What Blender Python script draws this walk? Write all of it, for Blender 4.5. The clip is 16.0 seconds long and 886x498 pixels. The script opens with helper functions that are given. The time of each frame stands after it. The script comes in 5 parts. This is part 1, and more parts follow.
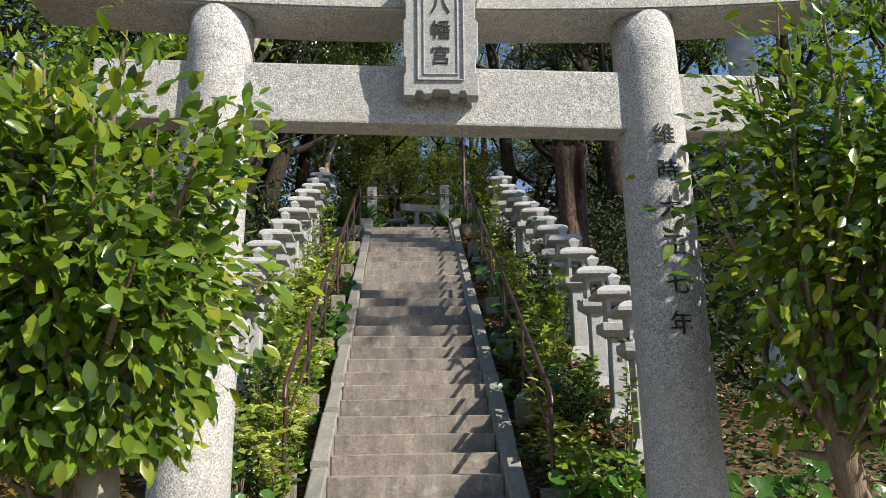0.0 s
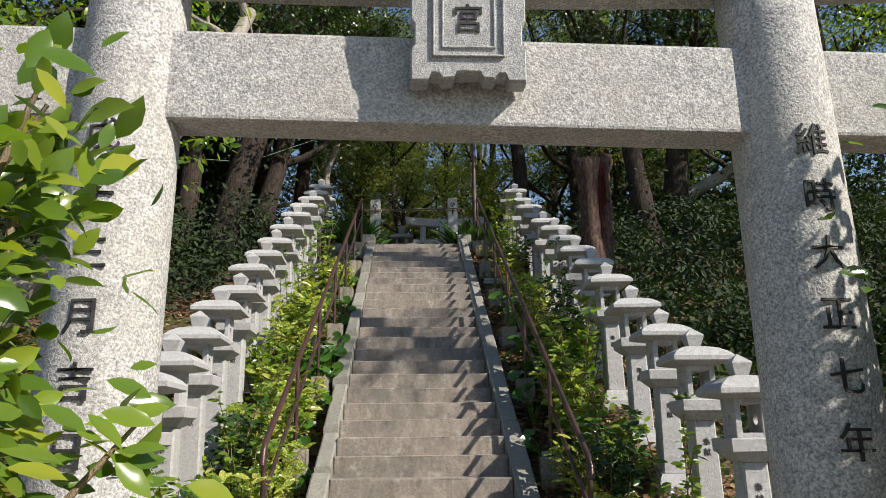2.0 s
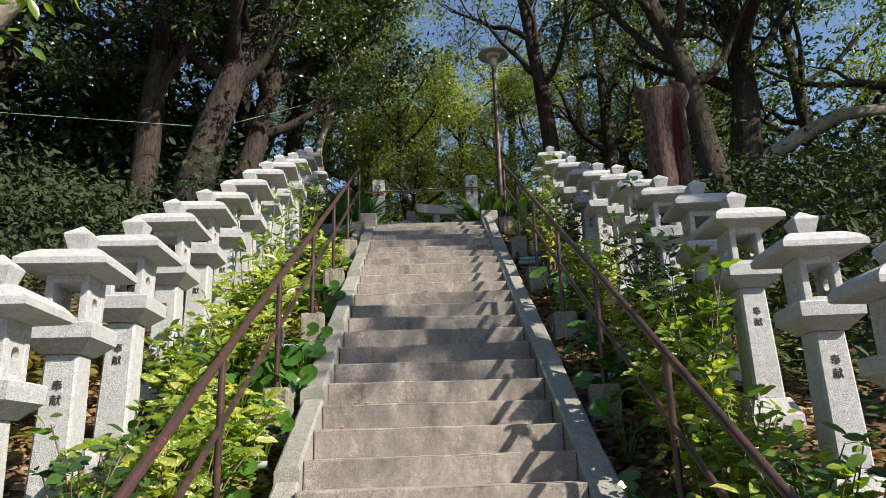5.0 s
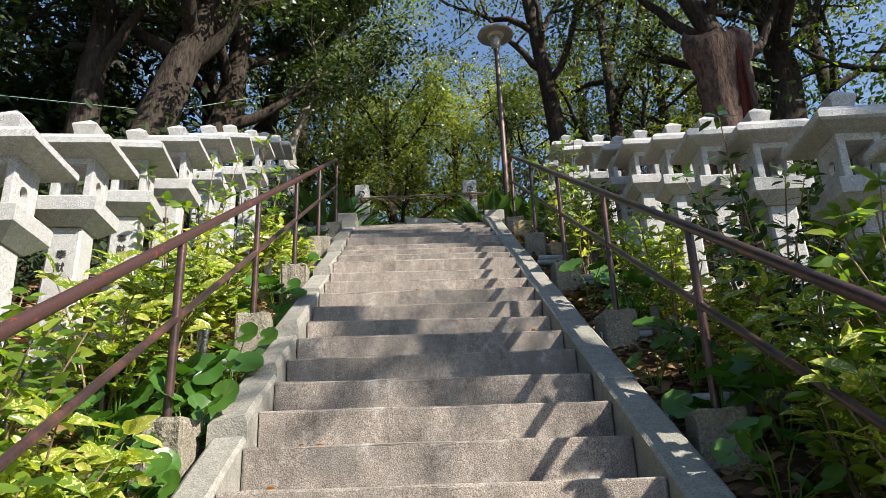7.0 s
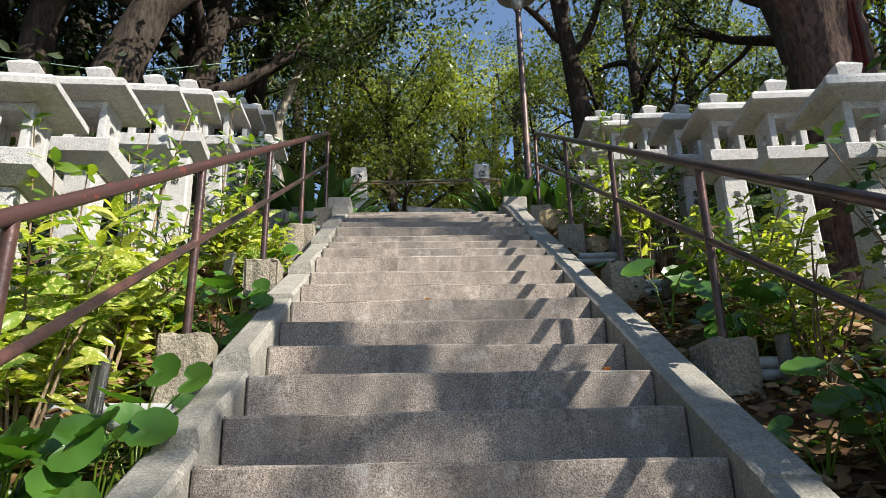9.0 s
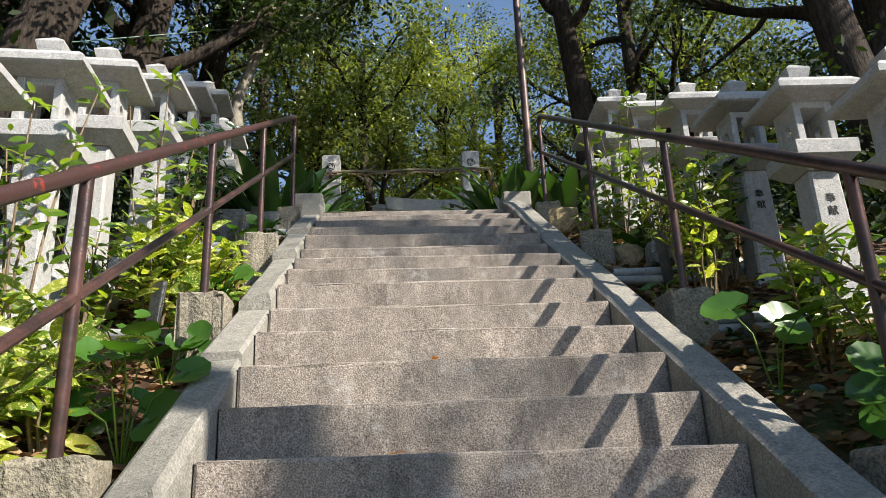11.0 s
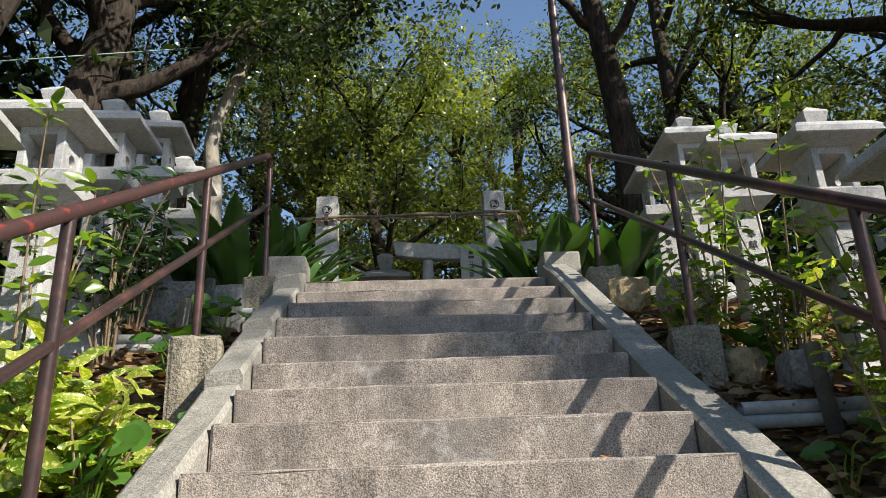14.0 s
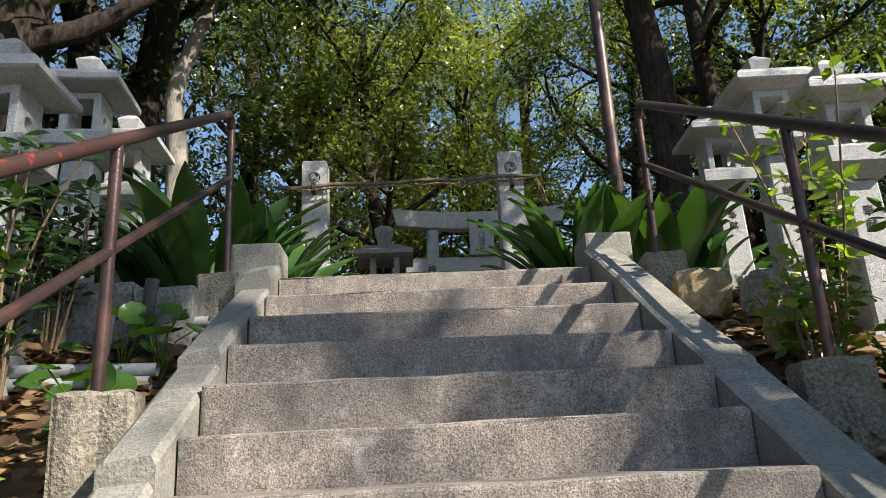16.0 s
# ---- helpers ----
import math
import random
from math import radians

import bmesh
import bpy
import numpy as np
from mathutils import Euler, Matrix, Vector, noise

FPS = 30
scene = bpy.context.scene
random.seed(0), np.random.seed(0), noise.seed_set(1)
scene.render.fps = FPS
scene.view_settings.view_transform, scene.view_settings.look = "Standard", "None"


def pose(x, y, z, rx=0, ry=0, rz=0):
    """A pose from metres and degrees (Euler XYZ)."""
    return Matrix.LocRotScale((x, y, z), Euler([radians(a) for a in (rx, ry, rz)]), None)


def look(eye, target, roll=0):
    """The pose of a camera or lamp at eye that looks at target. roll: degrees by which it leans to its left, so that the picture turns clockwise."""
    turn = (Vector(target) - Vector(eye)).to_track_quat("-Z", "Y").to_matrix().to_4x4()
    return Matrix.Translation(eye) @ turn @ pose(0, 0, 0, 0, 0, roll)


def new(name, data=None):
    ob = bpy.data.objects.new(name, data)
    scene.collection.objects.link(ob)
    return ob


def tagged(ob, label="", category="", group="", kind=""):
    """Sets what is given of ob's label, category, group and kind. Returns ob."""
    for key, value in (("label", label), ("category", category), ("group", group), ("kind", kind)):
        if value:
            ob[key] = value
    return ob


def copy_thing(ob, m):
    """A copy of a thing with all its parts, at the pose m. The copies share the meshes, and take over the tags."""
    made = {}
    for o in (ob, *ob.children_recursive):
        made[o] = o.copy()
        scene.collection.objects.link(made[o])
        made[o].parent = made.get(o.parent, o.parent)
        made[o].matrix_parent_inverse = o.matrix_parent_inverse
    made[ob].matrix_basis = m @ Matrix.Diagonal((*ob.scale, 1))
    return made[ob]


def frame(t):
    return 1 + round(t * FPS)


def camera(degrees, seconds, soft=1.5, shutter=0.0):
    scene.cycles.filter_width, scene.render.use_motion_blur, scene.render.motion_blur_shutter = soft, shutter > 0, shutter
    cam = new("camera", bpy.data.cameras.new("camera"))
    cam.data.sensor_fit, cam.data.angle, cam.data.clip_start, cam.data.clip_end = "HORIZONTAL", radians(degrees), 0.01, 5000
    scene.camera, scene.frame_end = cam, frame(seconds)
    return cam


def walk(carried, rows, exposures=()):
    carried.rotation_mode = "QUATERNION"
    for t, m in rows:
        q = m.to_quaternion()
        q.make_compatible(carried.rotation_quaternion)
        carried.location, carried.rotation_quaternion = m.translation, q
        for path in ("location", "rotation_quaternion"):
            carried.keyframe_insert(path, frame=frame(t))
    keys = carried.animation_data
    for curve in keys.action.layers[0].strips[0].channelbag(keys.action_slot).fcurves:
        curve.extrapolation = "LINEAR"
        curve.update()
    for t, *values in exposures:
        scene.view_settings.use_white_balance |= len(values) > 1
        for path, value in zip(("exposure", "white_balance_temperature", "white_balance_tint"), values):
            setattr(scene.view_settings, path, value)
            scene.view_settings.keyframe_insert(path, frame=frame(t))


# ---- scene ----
cam = camera(63.8, 16.0, soft=0.6)
PATH = [
    (0, (-0.075, 0.009, 0.838), (0.025, 1.948, 1.32), -0.9),
    (0.5, (-0.045, 0.258, 0.858), (0.083, 2.201, 1.314), -0.1),
    (1, (-0.022, 0.543, 0.99), (0.091, 2.48, 1.474), 0.4),
    (1.5, (-0.059, 0.863, 1.074), (0.037, 2.795, 1.583), 0.1),
    (2, (-0.088, 1.176, 1.318), (-0.002, 3.108, 1.827), -0.6),
    (2.5, (-0.088, 1.586, 1.39), (-0.019, 3.524, 1.881), -1.4),
    (3, (-0.125, 2.111, 1.389), (-0.067, 4.051, 1.872), -1.8),
    (3.5, (-0.07, 2.628, 1.422), (-0.031, 4.569, 1.902), -1.8),
    (4, (-0.006, 3.171, 1.449), (0.023, 5.109, 1.945), -1.7),
    (4.2, (-0.011, 3.399, 1.448), (0.016, 5.332, 1.961), -1.6),
    (6.3, (-0.117, 5.709, 1.58), (-0.032, 7.604, 2.212), -2.3),
    (6.5, (-0.114, 5.923, 1.593), (-0.033, 7.813, 2.242), -2.4),
    (7, (-0.086, 6.464, 1.605), (-0.008, 8.344, 2.284), -2.2),
    (7.5, (-0.092, 6.958, 1.65), (-0.019, 8.83, 2.352), -1.8),
    (8, (-0.093, 7.319, 1.827), (-0.03, 9.189, 2.532), -1.6),
    (8.2, (-0.086, 7.438, 1.887), (-0.023, 9.31, 2.589), -1.4),
    (10.3, (-0.295, 8.691, 2.549), (-0.166, 10.594, 3.15), -2.1),
    (10.5, (-0.277, 8.786, 2.601), (-0.137, 10.688, 3.202), -2.3),
    (11, (-0.268, 9.033, 2.757), (-0.11, 10.931, 3.368), -2.4),
    (11.5, (-0.274, 9.275, 2.916), (-0.116, 11.168, 3.539), -2.2),
    (12, (-0.26, 9.532, 3.073), (-0.111, 11.427, 3.695), -2.0),
    (12.5, (-0.31, 9.773, 3.214), (-0.176, 11.67, 3.834), -1.8),
    (13, (-0.239, 10.015, 3.308), (-0.113, 11.909, 3.939), -1.7),
    (13.5, (-0.209, 10.235, 3.452), (-0.085, 12.122, 4.105), -1.9),
    (14, (-0.189, 10.474, 3.635), (-0.067, 12.351, 4.314), -2.2),
    (14.5, (-0.15, 10.74, 3.764), (-0.032, 12.616, 4.45), -2.5),
    (15, (-0.169, 10.982, 3.903), (-0.065, 12.867, 4.562), -2.7),
    (15.5, (-0.168, 11.222, 4.024), (-0.065, 13.122, 4.639), -2.9),
    (16, (-0.187, 11.491, 4.158), (-0.07, 13.406, 4.722), -2.9),
]
walk(cam, [(t, look(eye, target, roll)) for t, eye, target, roll in PATH],
     [(0, 0.5), (3.0, 0.42), (4.2, 0.6), (6.5, 1.06), (8.2, 1.06), (11, 0.95), (13, 0.82), (14.5, 0.95), (16, 1.0)])
# ---- light ----
SUN_AZ, SUN_EL = radians(56), radians(37)   # sun behind the walker, to the right
SUN_DIR = Vector((math.sin(SUN_AZ) * math.cos(SUN_EL), -math.cos(SUN_AZ) * math.cos(SUN_EL), math.sin(SUN_EL)))
world = bpy.data.worlds.new("sky")
scene.world = world
world.use_nodes = True
wn = world.node_tree
sky = wn.nodes.new("ShaderNodeTexSky")
sky.sky_type, sky.sun_disc = "NISHITA", False
sky.dust_density, sky.ozone_density, sky.air_density = 0.3, 1.8, 1.0
sky.sun_elevation, sky.sun_rotation = SUN_EL, math.pi - SUN_AZ
wn.nodes["Background"].inputs[1].default_value = 0.1
wn.links.new(sky.outputs[0], wn.nodes["Background"].inputs[0])
sun = new("sun", bpy.data.lights.new("sun", "SUN"))
sun.data.energy, sun.data.angle, sun.data.color = 5.0, radians(0.6), (1.0, 0.93, 0.82)
sun.matrix_world = look(SUN_DIR * 40, (0, 0, 0))


# ---- materials ----
def material(name, rough=0.7, metal=0.0, spec=0.5):
    m = bpy.data.materials.new(name)
    m.use_nodes = True
    b = m.node_tree.nodes["Principled BSDF"]
    b.inputs["Roughness"].default_value = rough
    b.inputs["Metallic"].default_value = metal
    b.inputs["Specular IOR Level"].default_value = spec
    return m, m.node_tree.nodes, m.node_tree.links, b


def ramp(nodes, links, source, stops):
    r = nodes.new("ShaderNodeValToRGB")
    while len(r.color_ramp.elements) < len(stops):
        r.color_ramp.elements.new(0.5)
    for e, (p, c) in zip(r.color_ramp.elements, stops):
        e.position, e.color = p, (*c, 1)
    links.new(source, r.inputs[0])
    return r.outputs[0]


def noise_tex(nodes, links, coord, scale, detail=4, rough=0.6):
    n = nodes.new("ShaderNodeTexNoise")
    n.inputs["Scale"].default_value, n.inputs["Detail"].default_value, n.inputs["Roughness"].default_value = scale, detail, rough
    links.new(coord, n.inputs["Vector"])
    return n.outputs[0]


def blend(nodes, links, a, b, factor, kind="MIX"):
    x = nodes.new("ShaderNodeMix")
    x.data_type, x.blend_type = "RGBA", kind
    for sock, v in ((x.inputs[0], factor), (x.inputs[6], a), (x.inputs[7], b)):
        if isinstance(v, (int, float)):
            sock.default_value = v
        elif isinstance(v, tuple):
            sock.default_value = (*v, 1)
        else:
            links.new(v, sock)
    return x.outputs[2]


def bump(nodes, links, b, height, strength, distance=0.01):
    n = nodes.new("ShaderNodeBump")
    n.inputs["Strength"].default_value, n.inputs["Distance"].default_value = strength, distance
    links.new(height, n.inputs["Height"])
    links.new(n.outputs[0], b.inputs["Normal"])


def stone(name, light, dark, stain, speckle=260, stain_amount=0.5, streaks=False, rough=0.85, relief=0.5):
    """Granite or concrete: fine speckle, large stains, optional vertical streaks."""
    m, n, l, b = material(name, rough, 0, 0.3)
    co = n.new("ShaderNodeNewGeometry").outputs["Position"]
    fine = noise_tex(n, l, co, speckle, 2, 0.7)
    mid = noise_tex(n, l, co, speckle / 6, 3, 0.7)
    big = noise_tex(n, l, co, 1.9, 6, 0.62)
    base = ramp(n, l, fine, [(0.33, dark), (0.5, tuple((p + q) / 2 for p, q in zip(light, dark))), (0.66, light)])
    base = blend(n, l, base, ramp(n, l, mid, [(0.35, (0.72, 0.72, 0.72)), (0.62, (1.08, 1.07, 1.05))]), 0.75, "MULTIPLY")
    mask = ramp(n, l, big, [(0.44, (0, 0, 0)), (0.68, (1, 1, 1))])
    scaled = n.new("ShaderNodeMath")
    scaled.operation = "MULTIPLY"
    scaled.inputs[1].default_value = stain_amount
    l.new(mask, scaled.inputs[0])
    base = blend(n, l, base, stain, scaled.outputs[0])
    if streaks:
        s = n.new("ShaderNodeMapping")
        s.inputs["Scale"].default_value = (4.2, 1.6, 1.5)
        l.new(co, s.inputs["Vector"])
        st = noise_tex(n, l, s.outputs[0], 1.6, 6, 0.68)
        base = blend(n, l, base, ramp(n, l, st, [(0.34, (0.55, 0.54, 0.54)), (0.47, (0.86, 0.855, 0.85)), (0.56, (1.0, 0.995, 0.99)), (0.68, (1.4, 1.38, 1.35))]), 0.8, "MULTIPLY")
        lich = noise_tex(n, l, co, 7.5, 5, 0.72)
        base = blend(n, l, base, (0.5, 0.48, 0.45), ramp(n, l, lich, [(0.58, (0, 0, 0)), (0.7, (0.55, 0.55, 0.55))]))
    l.new(base, b.inputs["Base Color"])
    add = n.new("ShaderNodeMath")
    l.new(fine, add.inputs[0])
    l.new(mid, add.inputs[1])
    bump(n, l, b, add.outputs[0], relief, 0.008)
    return m


def leaf_material(name, tones, gloss=0.32, glow=0.35, speckled=None, patchy=0.25):
    """Leaves: a tone for each leaf, a waxy top and light that comes through."""
    m, n, l, b = material(name, gloss, 0, 0.5)
    geo = n.new("ShaderNodeNewGeometry")
    k = len(tones) - 1
    sprays = noise_tex(n, l, geo.outputs["Position"], 1.3, 3, 0.6)
    mixed = n.new("ShaderNodeMix")
    mixed.inputs[0].default_value = patchy
    l.new(geo.outputs["Random Per Island"], mixed.inputs[2])
    l.new(ramp(n, l, sprays, [(0.32, (0, 0, 0)), (0.68, (1, 1, 1))]), mixed.inputs[3])
    col = ramp(n, l, mixed.outputs[0], [(i / max(1, k), c) for i, c in enumerate(tones)])
    patch = noise_tex(n, l, geo.outputs["Position"], 2.3, 3)
    col = blend(n, l, col, ramp(n, l, patch, [(0.3, (0.7, 0.74, 0.7)), (0.7, (1.2, 1.15, 1.0))]), 0.8, "MULTIPLY")
    if speckled:
        sp = noise_tex(n, l, geo.outputs["Position"], 62, 3, 0.65)
        col = blend(n, l, col, speckled, ramp(n, l, sp, [(0.53, (0, 0, 0)), (0.6, (1, 1, 1))]))
    l.new(col, b.inputs["Base Color"])
    t = n.new("ShaderNodeBsdfTranslucent")
    warm = blend(n, l, col, (1.5, 1.6, 0.55), 1.0, "MULTIPLY")
    l.new(warm, t.inputs[0])
    mix = n.new("ShaderNodeMixShader")
    mix.inputs[0].default_value = glow
    l.new(b.outputs[0], mix.inputs[1])
    l.new(t.outputs[0], mix.inputs[2])
    l.new(mix.outputs[0], n["Material Output"].inputs[0])
    return m


def bark_material(name, a, c, scale=(9, 9, 2)):
    m, n, l, b = material(name, 0.9, 0, 0.2)
    co = n.new("ShaderNodeNewGeometry").outputs["Position"]
    mp = n.new("ShaderNodeMapping")
    mp.inputs["Scale"].default_value = scale
    l.new(co, mp.inputs["Vector"])
    f = noise_tex(n, l, mp.outputs[0], 3.0, 6, 0.7)
    g = noise_tex(n, l, co, 1.7, 3)
    col = ramp(n, l, f, [(0.35, a), (0.65, c)])
    col = blend(n, l, col, ramp(n, l, g, [(0.35, (0.6, 0.62, 0.55)), (0.65, (1.15, 1.12, 1.1))]), 0.8, "MULTIPLY")
    l.new(col, b.inputs["Base Color"])
    bump(n, l, b, f, 0.8, 0.03)
    return m


def two_tone(name, a, c, scale, rough, metal=0.0, edge=(0.45, 0.6), strength=0.3):
    m, n, l, b = material(name, rough, metal)
    co = n.new("ShaderNodeNewGeometry").outputs["Position"]
    f = noise_tex(n, l, co, scale, 5, 0.65)
    fine = noise_tex(n, l, co, scale * 9, 3)
    col = ramp(n, l, f, [(edge[0], a), (edge[1], c)])
    col = blend(n, l, col, ramp(n, l, fine, [(0.3, (0.75, 0.75, 0.75)), (0.7, (1.15, 1.15, 1.15))]), 0.7, "MULTIPLY")
    l.new(col, b.inputs["Base Color"])
    bump(n, l, b, fine, strength, 0.005)
    return m


GRANITE = stone("pale_granite", (0.62, 0.615, 0.61), (0.25, 0.25, 0.255), (0.38, 0.365, 0.335), 190, 0.45)
TORII_STONE = stone("torii_granite", (0.68, 0.665, 0.64), (0.22, 0.215, 0.215), (0.42, 0.385, 0.33), 110, 0.45)
STEP_STONE = stone("step_granite", (0.485, 0.42, 0.365), (0.125, 0.107, 0.093), (0.155, 0.143, 0.13), 175, 0.6, True, 0.9, 0.45)
KERB_STONE = stone("kerb_concrete", (0.36, 0.34, 0.30), (0.2, 0.19, 0.17), (0.2, 0.2, 0.17), 90, 0.6, False, 0.9, 0.6)
CONCRETE = stone("rough_concrete", (0.36, 0.32, 0.25), (0.14, 0.125, 0.1), (0.2, 0.18, 0.13), 70, 0.5, False, 0.95, 1.0)
ROCK = stone("ochre_rock", (0.5, 0.39, 0.21), (0.24, 0.175, 0.1), (0.18, 0.15, 0.12), 25, 0.6, False, 0.9, 1.0)
GREY_ROCK = stone("grey_rock", (0.34, 0.33, 0.31), (0.16, 0.155, 0.15), (0.14, 0.14, 0.12), 40, 0.6, False, 0.9, 1.0)
INK = two_tone("black_ink", (0.02, 0.02, 0.02), (0.05, 0.045, 0.04), 30, 0.8)
RAIL = two_tone("maroon_rail_paint", (0.05, 0.03, 0.028), (0.12, 0.058, 0.048), 5, 0.3, 0.25, (0.45, 0.66))
RAIL_RED = two_tone("chipped_red_rail_paint", (0.068, 0.034, 0.03), (0.26, 0.045, 0.032), 15, 0.36, 0.15, (0.61, 0.65))
POLE = two_tone("brown_pole_paint", (0.07, 0.045, 0.04), (0.15, 0.09, 0.07), 6, 0.45, 0.3)
PIPE = two_tone("grey_plastic_pipe", (0.33, 0.34, 0.35), (0.45, 0.46, 0.46), 6, 0.5)
BAMBOO = two_tone("weathered_bamboo", (0.09, 0.075, 0.045), (0.2, 0.17, 0.1), 7, 0.5)
ROPE = two_tone("straw_rope", (0.15, 0.1, 0.05), (0.32, 0.23, 0.13), 20, 0.9)
TWINE = two_tone("white_twine", (0.6, 0.58, 0.5), (0.75, 0.73, 0.66), 20, 0.9)
IRON = two_tone("rusty_iron", (0.06, 0.04, 0.035), (0.16, 0.08, 0.05), 14, 0.7, 0.4)
LAMP_GREY = two_tone("lamp_grey_enamel", (0.32, 0.3, 0.28), (0.42, 0.39, 0.36), 8, 0.45, 0.2)
WIRE = two_tone("cable_sheath", (0.12, 0.2, 0.16), (0.16, 0.26, 0.2), 8, 0.5)
# shade on the woodland trunks is put into this darkened bark colour
BARK = bark_material("shade_toned_bark", (0.016, 0.012, 0.01), (0.075, 0.058, 0.047))
BARK_PALE = bark_material("pale_bark", (0.27, 0.24, 0.2), (0.4, 0.36, 0.31), (7, 7, 4))
BARK_STUMP = bark_material("stump_bark", (0.028, 0.018, 0.016), (0.15, 0.095, 0.078), (9, 9, 3))
BARK_RED = bark_material("red_heartwood", (0.045, 0.008, 0.007), (0.16, 0.03, 0.02), (14, 14, 1.5))
TWIG = bark_material("twig_bark", (0.16, 0.11, 0.07), (0.34, 0.26, 0.18))

# woodland leaves: shade put into the dark tones
LEAF_WOODS = leaf_material("shade_toned_evergreen_leaves", [(0.012, 0.024, 0.008), (0.024, 0.044, 0.012), (0.045, 0.075, 0.016), (0.11, 0.145, 0.026)], 0.32, 0.25, None, 0.45)
# lighter olive copy, with sunlight on the crowns put into the tones
LEAF_OLIVE_LIT = leaf_material("sun_toned_olive_leaves", [(0.05, 0.072, 0.024), (0.105, 0.138, 0.04), (0.19, 0.22, 0.06), (0.4, 0.4, 0.1)], 0.28, 0.45, None, 0.35)
# canopy shade of the deep woods is put into this near-black green
LEAF_FAR_SHADE = leaf_material("shade_toned_far_leaves", [(0.01, 0.02, 0.007), (0.022, 0.04, 0.011), (0.045, 0.07, 0.016)], 0.8, 0.2, None, 0.6)
# yellow copy, sunlight put into the colour more strongly
LEAF_YELLOW_LIT = leaf_material("sun_toned_yellow_leaves", [(0.12, 0.16, 0.024), (0.26, 0.29, 0.04), (0.42, 0.42, 0.06)], 0.4, 0.5)
LEAF_TORII = leaf_material("glossy_leaves", [(0.038, 0.08, 0.014), (0.08, 0.15, 0.02), (0.13, 0.21, 0.025), (0.2, 0.275, 0.032), (0.38, 0.34, 0.035)], 0.19, 0.36)
LEAF_CAMELLIA = leaf_material("dark_waxy_leaves", [(0.022, 0.055, 0.018), (0.04, 0.085, 0.024), (0.07, 0.13, 0.03)], 0.2, 0.26)
LEAF_AUCUBA = leaf_material("gold_speckled_leaves", [(0.085, 0.165, 0.02), (0.16, 0.25, 0.03), (0.29, 0.34, 0.045), (0.52, 0.5, 0.14)], 0.22, 0.42, (0.62, 0.6, 0.22))
LEAF_FRESH = leaf_material("fresh_leaves", [(0.05, 0.11, 0.018), (0.11, 0.2, 0.026), (0.2, 0.285, 0.038), (0.32, 0.36, 0.05)], 0.28, 0.48)
LEAF_ROUND = leaf_material("round_green_leaves", [(0.035, 0.1, 0.022), (0.065, 0.16, 0.03), (0.12, 0.23, 0.04)], 0.25, 0.3)
LEAF_STRAP = leaf_material("strap_leaves", [(0.022, 0.06, 0.02), (0.045, 0.105, 0.028), (0.1, 0.175, 0.045)], 0.2, 0.25)
LEAF_FERN = leaf_material("dry_fern_fronds", [(0.1, 0.12, 0.02), (0.2, 0.17, 0.03), (0.24, 0.14, 0.04)], 0.5, 0.4)


def ground_material():
    m, n, l, b = material("leaf_litter_soil", 0.95, 0, 0.15)
    co = n.new("ShaderNodeNewGeometry").outputs["Position"]
    v = n.new("ShaderNodeTexVoronoi")
    v.inputs["Scale"].default_value = 16
    l.new(co, v.inputs["Vector"])
    big = noise_tex(n, l, co, 1.1, 5)
    soil = ramp(n, l, v.outputs["Color"], [(0.1, (0.05, 0.03, 0.02)), (0.5, (0.1, 0.058, 0.036)), (0.9, (0.18, 0.11, 0.068))])
    green = ramp(n, l, noise_tex(n, l, co, 30, 3), [(0.35, (0.035, 0.05, 0.018)), (0.7, (0.09, 0.1, 0.03))])
    l.new(blend(n, l, soil, green, ramp(n, l, big, [(0.5, (0, 0, 0)), (0.62, (1, 1, 1))])), b.inputs["Base Color"])
    bump(n, l, b, v.outputs["Distance"], 0.7, 0.03)
    return m


SOIL = ground_material()
PAVING = stone("trodden_ground", (0.36, 0.33, 0.29), (0.2, 0.185, 0.16), (0.22, 0.19, 0.15), 60, 0.6)


# ---- builders ----
def thing(name, label, category, group="", at=(0, 0, 0), kind=""):
    ob = new(name)
    ob.location = at
    return tagged(ob, label, category, group, kind)


def finish(me, mat, smooth):
    me.materials.append(mat)
    if smooth:
        me.polygons.foreach_set("use_smooth", [True] * len(me.polygons))
    me.update()
    return me


def put(name, me, parent=None, label=""):
    ob = new(name, me)
    ob.parent = parent
    return tagged(ob, label) if label else ob


def part(name, bm, mat, parent=None, label="", smooth=False):
    me = bpy.data.meshes.new(name)
    bm.to_mesh(me)
    bm.free()
    return put(name, finish(me, mat, smooth), parent, label)


def arrays(name, verts, faces, mat, parent=None, label="", smooth=True):
    """verts (n, 3) and faces (k, 3 or 4) of numpy numbers as one mesh object."""
    me = bpy.data.meshes.new(name)
    k, w = faces.shape
    me.vertices.add(len(verts))
    me.vertices.foreach_set("co", np.ascontiguousarray(verts, dtype=np.float32).ravel())
    me.loops.add(k * w)
    me.loops.foreach_set("vertex_index", np.ascontiguousarray(faces, dtype=np.int32).ravel())
    me.polygons.add(k)
    me.polygons.foreach_set("loop_start", np.arange(0, k * w, w, dtype=np.int32))
    me.polygons.foreach_set("use_smooth", np.full(k, smooth))
    me.update(calc_edges=True)
    me.materials.append(mat)
    return put(name, me, parent, label)


